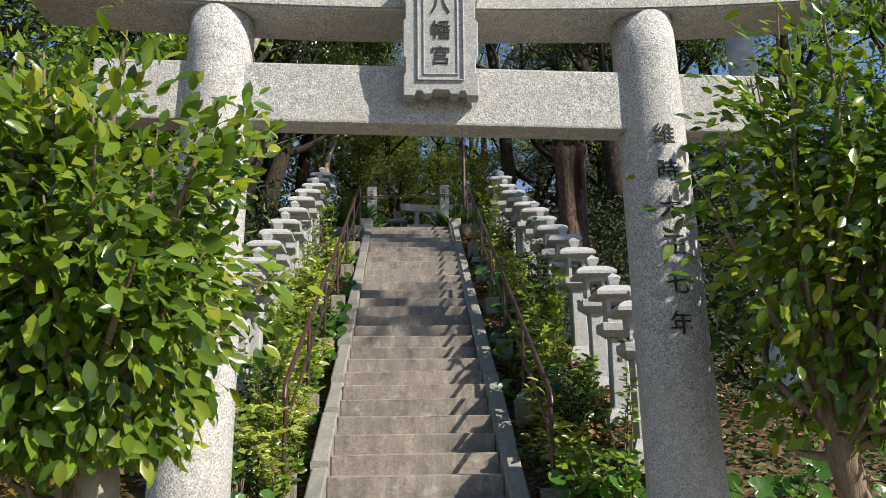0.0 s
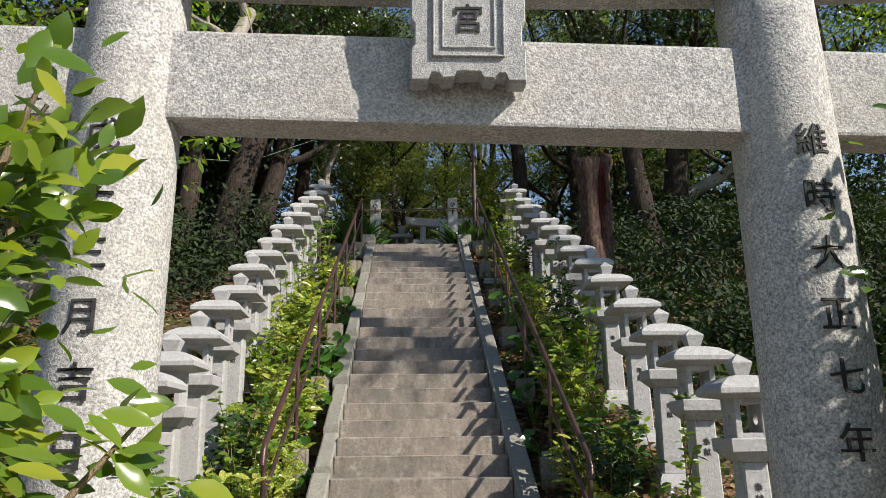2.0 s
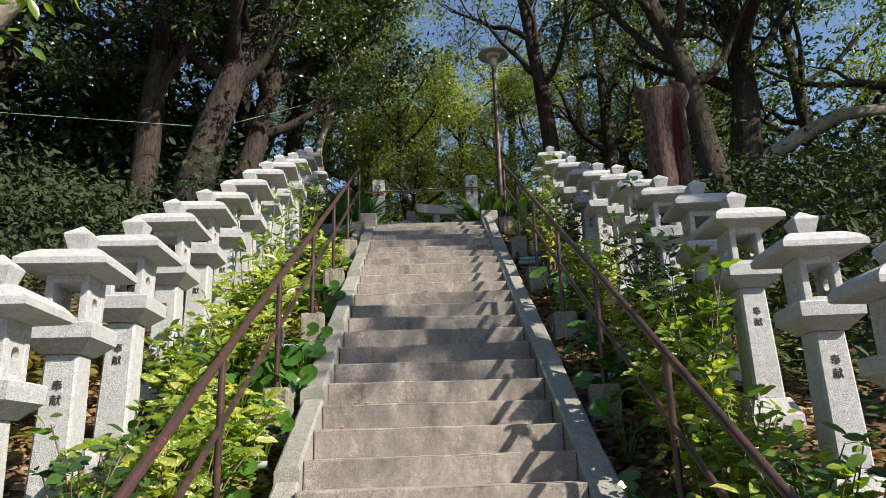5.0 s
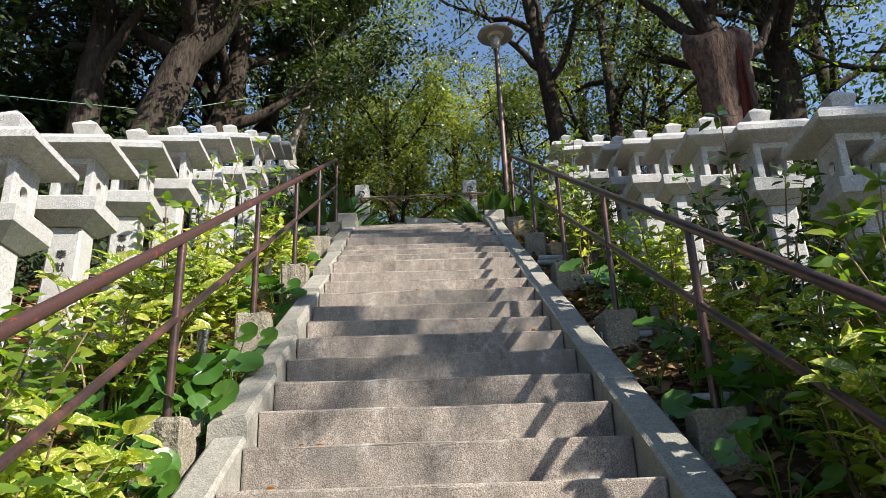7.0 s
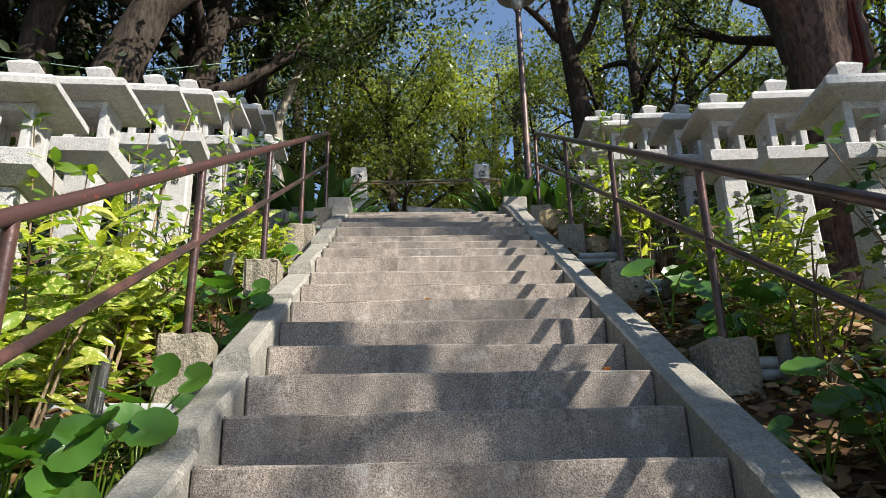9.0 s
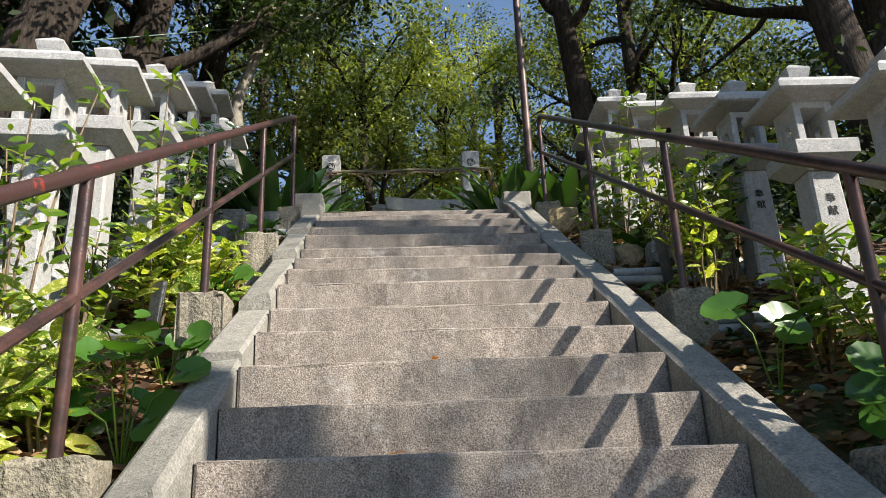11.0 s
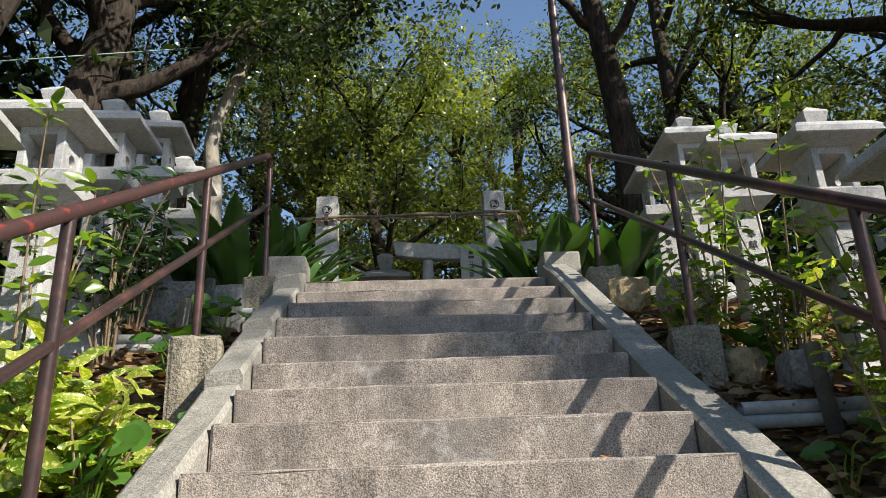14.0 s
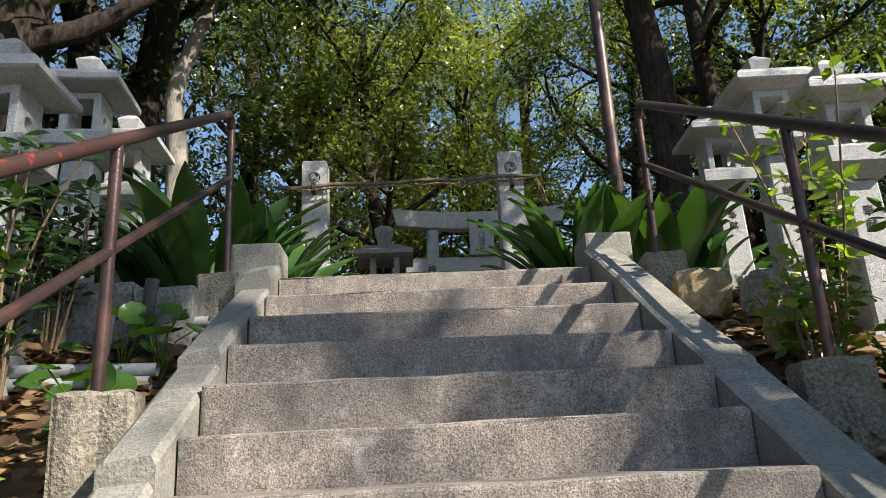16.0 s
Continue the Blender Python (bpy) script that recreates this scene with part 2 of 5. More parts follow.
def box(bm, lo, hi, bevel=0.0, segments=1, m=None):
    """A box between two corners, its edges bevelled."""
    made = bmesh.ops.create_cube(bm, size=1)["verts"]
    for v in made:
        v.co = Vector(((lo[i] + hi[i]) / 2 + v.co[i] * (hi[i] - lo[i]) for i in range(3)))
    if bevel:
        edges = list({e for v in made for e in v.link_edges})
        made = list({v for f in bmesh.ops.bevel(bm, geom=edges, offset=bevel, segments=segments, affect="EDGES", profile=0.6)["faces"] for v in f.verts} | {v for v in made if v.is_valid})
    if m is not None:
        bmesh.ops.transform(bm, matrix=m, verts=made)
    return made


def loft(bm, sections, close=True):
    """Rings of the same count of points, skinned and capped."""
    rings = [[bm.verts.new(p) for p in s] for s in sections]
    k = len(rings[0])
    for a, b in zip(rings, rings[1:]):
        for i in range(k):
            bm.faces.new((a[i], a[(i + 1) % k], b[(i + 1) % k], b[i]))
    if close:
        bm.faces.new(list(reversed(rings[0])))
        bm.faces.new(rings[-1])
    return rings


def square(half_x, half_y, z, cx=0, cy=0):
    return [(cx - half_x, cy - half_y, z), (cx + half_x, cy - half_y, z), (cx + half_x, cy + half_y, z), (cx - half_x, cy + half_y, z)]


def ring(r, z, k=24, cx=0, cy=0):
    return [(cx + r * math.cos(2 * math.pi * i / k), cy + r * math.sin(2 * math.pi * i / k), z) for i in range(k)]


def tube_arrays(points, radii, sides=8, wobble=0.0, rng=None):
    """A skin round a line of points; gives vertices and quads."""
    p = np.array(points, float)
    r = np.array(radii, float)
    t = np.gradient(p, axis=0)
    t /= np.linalg.norm(t, axis=1)[:, None] + 1e-9
    ref = np.array([0.0, 0.0, 1.0]) if abs(t[0][2]) < 0.9 else np.array([1.0, 0.0, 0.0])
    u = np.cross(t, ref)
    u /= np.linalg.norm(u, axis=1)[:, None] + 1e-9
    w = np.cross(t, u)
    a = np.linspace(0, 2 * np.pi, sides, endpoint=False)
    rr = np.repeat(r[:, None], sides, 1)
    if wobble and rng is not None:
        rr = rr * (1 + wobble * (np.repeat(rng.standard_normal((1, sides)), len(p), 0) * 0.6 + rng.standard_normal(rr.shape) * 0.5))
    v = p[:, None, :] + rr[..., None] * (np.cos(a)[None, :, None] * u[:, None, :] + np.sin(a)[None, :, None] * w[:, None, :])
    i = np.arange(len(p) - 1)[:, None] * sides
    j = np.arange(sides)[None, :]
    f = np.stack([i + j, i + (j + 1) % sides, i + sides + (j + 1) % sides, i + sides + j], -1).reshape(-1, 4)
    return v.reshape(-1, 3), f


def join_arrays(pieces):
    vs, fs, n = [], [], 0
    for v, f in pieces:
        vs.append(v)
        fs.append(f + n)
        n += len(v)
    return np.concatenate(vs), np.concatenate(fs)


def tube(name, points, radius, mat, parent=None, label="", sides=12):
    r = radius if isinstance(radius, (list, tuple)) else [radius] * len(points)
    v, f = tube_arrays(points, r, sides)
    return arrays(name, v, f, mat, parent, label)


# leaf shapes: points across, along, and out of the leaf's plane
LEAF_OVAL = (np.array([(0, 0, 0), (-.17, .2, .03), (0, .22, -.02), (.17, .2, .03), (-.25, .5, .035), (0, .5, -.02), (.25, .5, .035),
                       (-.16, .8, .01), (0, .8, -.03), (.16, .8, .01), (0, 1.04, -.09)]),
             np.array([(0, 2, 1), (0, 3, 2), (1, 2, 5), (1, 5, 4), (2, 3, 6), (2, 6, 5), (4, 5, 8), (4, 8, 7), (5, 6, 9), (5, 9, 8), (7, 8, 10), (8, 9, 10)]))
LEAF_POINTED = (LEAF_OVAL[0] * np.array([0.78, 1.0, 1.4]), LEAF_OVAL[1])
LEAF_PLAIN = (np.array([(0, 0, 0), (-.24, .45, .05), (.24, .45, .05), (0, 1, -.06)]), np.array([(0, 2, 1), (1, 2, 3)]))


def disc_leaf():
    """A round leaf with a notch at its stalk, lobed rim and pleats along its veins."""
    pts, tris, k = [(0, 0.0, -0.05)], [], 22
    for rad, lift in ((0.27, 0.0), (0.5, 0.07)):
        for i in range(k):
            a = -math.pi / 2 + 2 * math.pi * (i + 0.5) / k
            dent = (0.35, 0.8, 1, 1)[min(i, k - 1 - i, 3)]
            r = rad * dent * (1 + (0.035 if i % 3 == 0 else -0.01) * (rad > 0.3))
            pts.append((1.06 * r * math.cos(a), r * math.sin(a), lift - 0.03 + 0.016 * (-1) ** i + 0.03 * math.cos(2 * a)))
    for i in range(k):
        p, q = 1 + i, 1 + (i + 1) % k
        tris += [(0, p, q), (p, p + k, q + k), (p, q + k, q)]
    return np.array(pts), np.array(tris)


LEAF_DISC = disc_leaf()


def unit(v):
    return v / (np.linalg.norm(v, axis=-1, keepdims=True) + 1e-9)


def leaf_arrays(shape, at, along, up, size):
    """One leaf at each place: along its own way, its face towards up."""
    y = unit(along)
    x = unit(np.cross(y, up))
    z = np.cross(x, y)
    p = shape[0]
    v = at[:, None, :] + size[:, None, None] * (p[None, :, 0:1] * x[:, None] + p[None, :, 1:2] * y[:, None] + p[None, :, 2:3] * z[:, None])
    f = shape[1][None] + (np.arange(len(at)) * len(p))[:, None, None]
    return v.reshape(-1, 3), f.reshape(-1, 3)


def ground_z(x, y):
    """Height of the ground: the court before the stairs, the bank beside them, the plateau above."""
    bank = 0.515 * y - 2.95
    bank = bank + 0.10 * math.sin(1.3 * x + 0.7 * y) * min(1, max(0, (abs(x) - 2.2) / 2))
    near = (4.94 if x > 0 else 4.86) + 0.588 * (y - 15.2)
    k = min(1, max(0, (abs(x) - 1.15) / 0.9)) ** 1.3
    h = bank * k + near * (1 - k) if abs(x) > 0.99 else near - 0.15
    h = min(h, 5.1)
    if y < 7.5:
        court = 0.0 if y > 0.95 else -0.62
        h = max(court if abs(x) > 0.99 or y < 6.5 else min(court, h), h) if y > 5.6 else court
    return h


# ---- the ground ----
def spread(lo, hi, step, far):
    near = list(np.arange(lo, hi + step / 2, step))
    out = [near[-1] + d for d in (1, 3, 7, 15, 35, 80, 180, far)]
    inn = [near[0] - d for d in (far, 180, 80, 35, 15, 7, 3, 1)]
    return inn + near + out


def build_ground():
    xs, ys = spread(-9, 9, 0.25, 420), spread(-3, 22, 0.25, 420)
    v = np.array([(x, y, ground_z(x, y) + 0.03 * noise.noise(Vector((x * 1.7, y * 1.7, 0))) * (abs(x) > 1.3)) for y in ys for x in xs])
    w = len(xs)
    i = np.arange(len(ys) - 1)[:, None] * w + np.arange(w - 1)[None, :]
    f = np.stack([i, i + 1, i + w + 1, i + w], -1).reshape(-1, 4)
    tagged(arrays("ground", v, f, SOIL), "brown leaf-littered earth bank under trees", "ground", kind="structure")
    bm = bmesh.new()
    box(bm, (-1.9, 0.62, -0.3), (1.9, 6.75, 0.012), 0.01)
    box(bm, (-1.9, -12, -0.9), (1.9, 0.1, -0.605), 0.01)
    tagged(part("pavement", bm, PAVING), "pale trodden paving before the stone stairs", "pavement", kind="structure")
    approach = thing("approach_steps", "low worn stone steps before the gate", "steps", kind="structure")
    for i in range(3):
        bm = bmesh.new()
        box(bm, (-1.9, 0.05 + 0.3 * i, -0.75), (1.9, 0.05 + 0.3 * (i + 1) + 0.06, -0.605 + 0.2 * (i + 1) - 0.003 * (i == 2)), 0.015, 2)
        part("step", bm, STEP_STONE, approach)


build_ground()

# ---- the stone stairs ----
STEPS, RISE, RUN = 28, 0.183, 0.3108
TOP_Y, TOP_Z, HALF = 15.2, 5.124, 0.842


def nose(n):
    """y and z of the front edge of step n, counted from the top."""
    shift = np.interp(n, [0, 2, 4, 5, 8, 9, 11, 13, 14, 16, 17, 18, 20, 22, 27], [0, -.088, -.12, -.02, -.034, .047, .024, .093, .035, .02, -.005, .024, -.11, -.04, 0])
    lift = np.interp(n, [0, 4, 6, 8, 10, 13, 15, 17, 20, 22, 27], [0, .03, .069, .095, .091, .081, .062, .042, .03, .04, 0])
    return TOP_Y - RUN * n + float(shift), TOP_Z - RISE * n + float(lift)


def worn_block(lo, hi, rng, cuts=10, rough=0.0035, bevel=0.012):
    """A stone block with rounded, slightly uneven edges."""
    bm = bmesh.new()
    box(bm, lo, hi, bevel, 2)
    long_edges = [e for e in bm.edges if abs(e.verts[0].co.x - e.verts[1].co.x) > 0.5 * (hi[0] - lo[0])]
    bmesh.ops.subdivide_edges(bm, edges=long_edges, cuts=cuts, use_grid_fill=True)
    for v in bm.verts:
        v.co += Vector((0, rng.gauss(0, rough * 0.6), rng.gauss(0, rough * 0.5)))
    return bm


def build_stairs():
    rng = random.Random(4)
    stairs = thing("stone_stairs", "long worn grey granite stairs climbing the wooded bank", "stairs", kind="structure")
    for n in range(STEPS):
        y, z = nose(n)
        back = nose(n - 1)[0] + 0.06 if n else TOP_Y + 0.5
        tilt = rng.uniform(-0.006, 0.006)
        bm = worn_block((-HALF, y, z - RISE - 0.09), (HALF, back, z), rng)
        bmesh.ops.transform(bm, matrix=Matrix.Rotation(tilt, 4, "Y"), verts=bm.verts, space=Matrix.Translation((0, -y, -z)))
        part("step", bm, STEP_STONE, stairs, smooth=False)
    for side in (-1, 1):
        lengths = [0.95, 1.3, 1.2, 1.35, 1.1, 1.4, 1.25, 0.9] if side > 0 else [0.62, 0.9, 0.64, 0.93, 0.62, 0.62, 0.95, 0.64, 0.93, 0.62, 0.9, 0.62]
        y = 6.62
        while lengths and y < 15.3:
            k = min(lengths.pop(0), 15.32 - y)
            z0, z1 = (TOP_Z + 0.588 * (q - TOP_Y) + rng.uniform(-0.008, 0.012) for q in (y, y + k - 0.006))
            bm = bmesh.new()
            lift = 0.07 if side > 0 else 0.065
            inner, outer = side * (HALF + 0.004), side * ((1.035 if side > 0 else 1.01) + rng.uniform(-0.012, 0.012))
            step = 0.0 if side > 0 else rng.uniform(0.0, 0.05)
            if side < 0:
                z0 += rng.uniform(0.0, 0.03)
                z1 += rng.uniform(-0.055, -0.02)
            cs = [[(inner, q, zq - 0.36), (outer, q, zq - 0.36), (outer, q, zq + lift - 0.012), (outer - side * 0.015, q, zq + lift), (inner + side * 0.015, q, zq + lift + step * s), (inner, q, zq + lift - 0.012)]
                  for q, zq, s in ((y, z0, 1), (y + k * 0.33, z0 + (z1 - z0) * 0.33 + rng.uniform(-.008, .008), 1), (y + k * 0.66, z0 + (z1 - z0) * 0.66 + rng.uniform(-.008, .008), 0.5), (y + k - 0.006, z1, 0.3))]
            loft(bm, cs)
            bmesh.ops.recalc_face_normals(bm, faces=bm.faces)
            part("kerb_stone", bm, KERB_STONE, stairs)
            y += k
        bm = bmesh.new()
        box(bm, (min(side * 0.86, side * 1.13), 15.322, 4.9), (max(side * 0.86, side * 1.13), 15.62, 5.36), 0.02, 2)
        part("end_block", bm, KERB_STONE, stairs)
        bm = bmesh.new()
        box(bm, (min(side * 0.86, side * 1.13), 6.38, -0.1), (max(side * 0.86, side * 1.13), 6.615, 0.2), 0.02, 2)
        part("end_block", bm, GRANITE, stairs)
    bm = bmesh.new()
    box(bm, (-2.4, 15.56, 4.7), (2.4, 30, 5.118), 0.01)
    tagged(part("landing", bm, PAVING), "pale paved landing at the head of the stairs", "pavement", kind="structure")


build_stairs()


# ---- writing ----
def writing(name, text, size, at, mat, parent, turn=(90, 0, 0), pitch=1.15, bend=0.0, depth=0.004):
    """Characters one below another, as thin solid signs; bend: radius of a round pillar they lie on."""
    for i, ch in enumerate(text):
        c = bpy.data.curves.new("writing", "FONT")
        c.body, c.size, c.align_x, c.extrude = ch, size, "CENTER", depth
        c.resolution_u = 2
        o = bpy.data.objects.new("writing", c)
        scene.collection.objects.link(o)
        me = bpy.data.meshes.new_from_object(o.evaluated_get(bpy.context.evaluated_depsgraph_get()))
        me.transform(Matrix.Translation((0, -i * size * pitch, 0)))
        bm = bmesh.new()
        bm.from_mesh(me)
        bpy.data.objects.remove(o)
        bpy.data.meshes.remove(me)
        if bend:
            for v in bm.verts:
                a = v.co.x / bend
                r = bend + v.co.z
                v.co.x, v.co.z = r * math.sin(a), r * math.cos(a) - bend
        bmesh.ops.transform(bm, matrix=pose(*at, *turn), verts=bm.verts)
        part(name, bm, mat, parent)


# ---- the gate (torii) ----
def beam(bm, half_len, y0, y1, z0, z1, rise=0.0, flare=0.0, bevel=0.012, cx=0.0):
    """A stone beam along x, upswept towards its ends."""
    secs = []
    for i in range(13):
        u = -1 + i / 6
        x = cx + u * (half_len + 0)
        lift = rise * abs(u) ** 2.2
        x0 = x + flare * u
        secs.append([(x, y0, z0 + lift), (x, y1, z0 + lift), (x0, y1 + 0.0, z1 + lift), (x0, y0, z1 + lift)])
    loft(bm, secs)
    bmesh.ops.recalc_face_normals(bm, faces=bm.faces)
    bmesh.ops.bevel(bm, geom=[e for e in bm.edges if len(e.link_faces) == 2 and e.calc_face_angle(0) > 0.8], offset=bevel, segments=2, affect="EDGES")


def build_torii():
    gate = thing("torii_gate", "large speckled pale granite shrine gate before the stairs", "gate", at=(0.08, 3.45, 0))
    for side in (-1, 1):
        bm = bmesh.new()
        secs = []
        for i in range(15):
            z = -0.05 + 3.0 * i / 14
            r = 0.187 - 0.022 * i / 14
            secs.append(ring(r, z, 40, side * (1.15 - 0.02 * i / 14), 0))
        loft(bm, secs)
        p = part("pillar", bm, TORII_STONE, gate, smooth=True)
        lean = (math.degrees(math.atan(0.02 / 3.0)) * side)
        if side > 0:
            writing("character", "維時大正七年", 0.118, (1.135, -0.1735, 2.2), INK, p, (89.5, lean, 4), 1.62, 0.176)
        else:
            writing("character", "戊午三月吉日", 0.118, (-1.135, -0.1735, 2.2), INK, p, (89.5, lean, -4), 1.62, 0.176)
        bm = bmesh.new()
        loft(bm, [ring(0.27, -0.02, 40, side * 1.15), ring(0.27, 0.07, 40, side * 1.15), ring(0.245, 0.1, 40, side * 1.15)])
        part("base_ring", bm, TORII_STONE, gate)
    bm = bmesh.new()
    box(bm, (-1.8, -0.08, 2.325), (1.8, 0.08, 2.65), 0.012, 2, Matrix.Rotation(0.02, 4, 'Y'))
    part("tie_beam", bm, TORII_STONE, gate)
    bm = bmesh.new()
    beam(bm, 2.12, -0.17, 0.17, 2.925, 3.155, 0.09, 0.03)
    part("lower_lintel", bm, TORII_STONE, gate)
    bm = bmesh.new()
    beam(bm, 2.3, -0.23, 0.23, 3.159, 3.43, 0.12, 0.05)
    part("top_lintel", bm, TORII_STONE, gate)
    # the name tablet, leaning forward from the beam
    tablet = new("name_tablet")
    tablet.parent = gate
    tablet.matrix_basis = pose(0.015, -0.145, 2.43, 7, 0, 0)
    outline = []
    half = [(0.0, 0.035), (0.04, 0.035), (0.05, 0.015), (0.085, 0.012), (0.10, 0.03), (0.125, 0.03), (0.135, 0.005), (0.19, 0.005), (0.19, 0.11), (0.178, 0.125), (0.178, 0.2), (0.19, 0.215), (0.19, 0.4), (0.178, 0.415), (0.178, 0.5), (0.192, 0.515), (0.192, 0.62), (0.14, 0.65), (0.08, 0.64), (0.0, 0.66)]
    outline = [(x, z) for x, z in half] + [(-x, z) for x, z in reversed(half[1:-1])]
    bm = bmesh.new()
    loft(bm, [[(x, 0.05, z) for x, z in outline], [(x, -0.03, z) for x, z in outline], [(x * 0.97, -0.045, 0.33 + (z - 0.33) * 0.98) for x, z in outline]])
    bmesh.ops.recalc_face_normals(bm, faces=bm.faces)
    part("tablet_body", bm, GRANITE, tablet)
    bm = bmesh.new()
    for (w, z0, z1, y) in ((0.118, 0.085, 0.60, -0.056), (0.088, 0.115, 0.57, -0.052)):
        for a, c in (((-w, z0), (-w + 0.007, z1)), ((w - 0.007, z0), (w, z1)), ((-w, z0), (w, z0 + 0.007)), ((-w, z1 - 0.007), (w, z1))):
            box(bm, (a[0], y, a[1]), (c[0], -0.043, c[1]), 0.002)
    part("tablet_border", bm, GRANITE, tablet)
    writing("character", "八幡宮", 0.105, (0, -0.0465, 0.445), INK, tablet, (90, 0, 0), 1.27)
    bm = bmesh.new()
    box(bm, (-0.05, 0.05, 0.1), (0.05, 0.12, 0.2), 0.005)
    part("bracket", bm, GRANITE, tablet)


build_torii()


# ---- stone lanterns ----
def lantern(label, h=0.232):
    lamp = thing("stone_lantern", label, "stone lantern", "stone lanterns beside the stairs")
    bm = bmesh.new()
    loft(bm, [square(0.165, 0.165, -0.45), square(0.16, 0.16, 0.10), square(0.155, 0.155, 0.11), square(0.112, 0.112, 0.21)])
    part("base", bm, GRANITE, lamp)
    bm = bmesh.new()
    loft(bm, [square(0.096, 0.096, 0.2), square(0.085, 0.085, 0.94)])
    bmesh.ops.bevel(bm, geom=list(bm.edges), offset=0.014, segments=1, affect="EDGES")
    shaft = part("shaft", bm, GRANITE, lamp)
    writing("character", "奉献", 0.058, (0, -0.0895, 0.75), INK, shaft, (89.15, 0, 0), 1.25, 0, 0.002)
    bm = bmesh.new()
    loft(bm, [square(0.098, 0.098, 0.93), square(0.172, 0.172, 1.0), square(0.175, 0.175, 1.075), square(0.168, 0.168, 1.083)])
    part("platform", bm, GRANITE, lamp)
    a, t = 0.11, 0.042
    for sx in (-1, 1):
        for sy in (-1, 1):
            bm = bmesh.new()
            box(bm, (min(sx * a, sx * (a - t)), min(sy * a, sy * (a - t)), 1.08), (max(sx * a, sx * (a - t)), max(sy * a, sy * (a - t)), 1.345), 0.004)
            part("fire_box_post", bm, GRANITE, lamp)
    for nm, z0, z1 in (("fire_box_sill", 1.078, 1.115), ("fire_box_head", 1.30, 1.348)):
        bm = bmesh.new()
        box(bm, (-a + 0.003, -a + 0.003, z0), (a - 0.003, a - 0.003, z1), 0.003)
        part(nm, bm, GRANITE, lamp)
    for sx in (-1, 1):       # side walls with a round hole
        bm = bmesh.new()
        k, r, x0, x1 = 20, 0.034, sx * (a - 0.035), sx * (a - 0.006)
        rings = []
        for x in (x0, x1):
            inn = [bm.verts.new((x, r * math.cos(2 * math.pi * i / k), 1.2 + r * math.sin(2 * math.pi * i / k))) for i in range(k)]
            out = []
            for i in range(k):
                c, s = math.cos(2 * math.pi * i / k), math.sin(2 * math.pi * i / k)
                q = 0.1 / max(abs(c), abs(s))
                out.append(bm.verts.new((x, min(max(q * c, -0.07), 0.07), 1.2 + q * s)))
            for i in range(k):
                bm.faces.new((inn[i], inn[(i + 1) % k], out[(i + 1) % k], out[i]))
            rings.append(inn)
        for i in range(k):
            bm.faces.new((rings[0][i], rings[0][(i + 1) % k], rings[1][(i + 1) % k], rings[1][i]))
        part("fire_box_side", bm, GRANITE, lamp)
    # roof: square, gently domed, with a flat soffit and thick eaves
    bm = bmesh.new()
    loft(bm, [square(0.12, 0.12, 1.34), square(h - 0.012, h - 0.012, 1.362), square(h, h, 1.372), square(h, h, 1.405), square(h * 0.86, h * 0.86, 1.44), square(h * 0.62, h * 0.62, 1.472), square(h * 0.36, h * 0.36, 1.49), square(0.055, 0.055, 1.495)])
    bmesh.ops.bevel(bm, geom=[e for e in bm.edges if e.calc_face_angle(0) > 0.5 and abs(e.verts[0].co.z - e.verts[1].co.z) < 0.035], offset=0.005, segments=2, affect="EDGES")
    part("roof", bm, GRANITE, lamp)
    bm = bmesh.new()
    loft(bm, [square(0.045, 0.045, 1.49), square(0.07, 0.07, 1.578), square(0.066, 0.066, 1.588), square(0.004, 0.004, 1.64)])
    part("finial", bm, GRANITE, lamp)
    return lamp


def place_lanterns():
    rng = random.Random(8)
    left = [(6.2, -1.94, .11), (6.76, -1.92, .01), (7.36, -1.91, -.02), (8.04, -1.93, -.01), (8.69, -1.93, -.06), (9.5, -1.97, -.05), (10.2, -1.99, -.06), (10.95, -2.0, -.07),
            (11.58, -1.97, -.01), (12.36, -1.96, .03), (12.96, -1.95, .07), (13.78, -1.92, .05), (14.5, -1.95, .045), (15.37, -2.0, .04), (15.97, -1.97, -.35)]
    right = [(6.05, 2.17, .11), (6.71, 2.12, .05), (7.5, 2.14, -.06), (8.17, 2.13, -.04), (8.95, 2.11, -.02), (9.62, 2.11, -.01), (10.38, 2.12, -.04), (11.05, 2.09, -.05),
             (11.83, 2.13, -.07), (12.5, 2.11, -.09), (13.18, 2.11, -.14), (13.78, 2.08, -.09), (14.7, 2.07, -.12), (15.36, 2.08, -.03), (16.05, 2.07, -.37)]
    first = None
    for side, row in ((-1, left), (1, right)):
        for y, x, rise in row:
            z = 0.515 * y - 1.38 - 1.64 + rise
            m = pose(x, y, z, rng.uniform(-0.6, 0.6), rng.uniform(-0.6, 0.6), rng.uniform(-3, 3) + (3 if side < 0 else -3))
            if first is None:
                first = lantern("pale granite lantern with square roof, carved post")
                first.matrix_basis = m
            else:
                copy_thing(first, m)


place_lanterns()


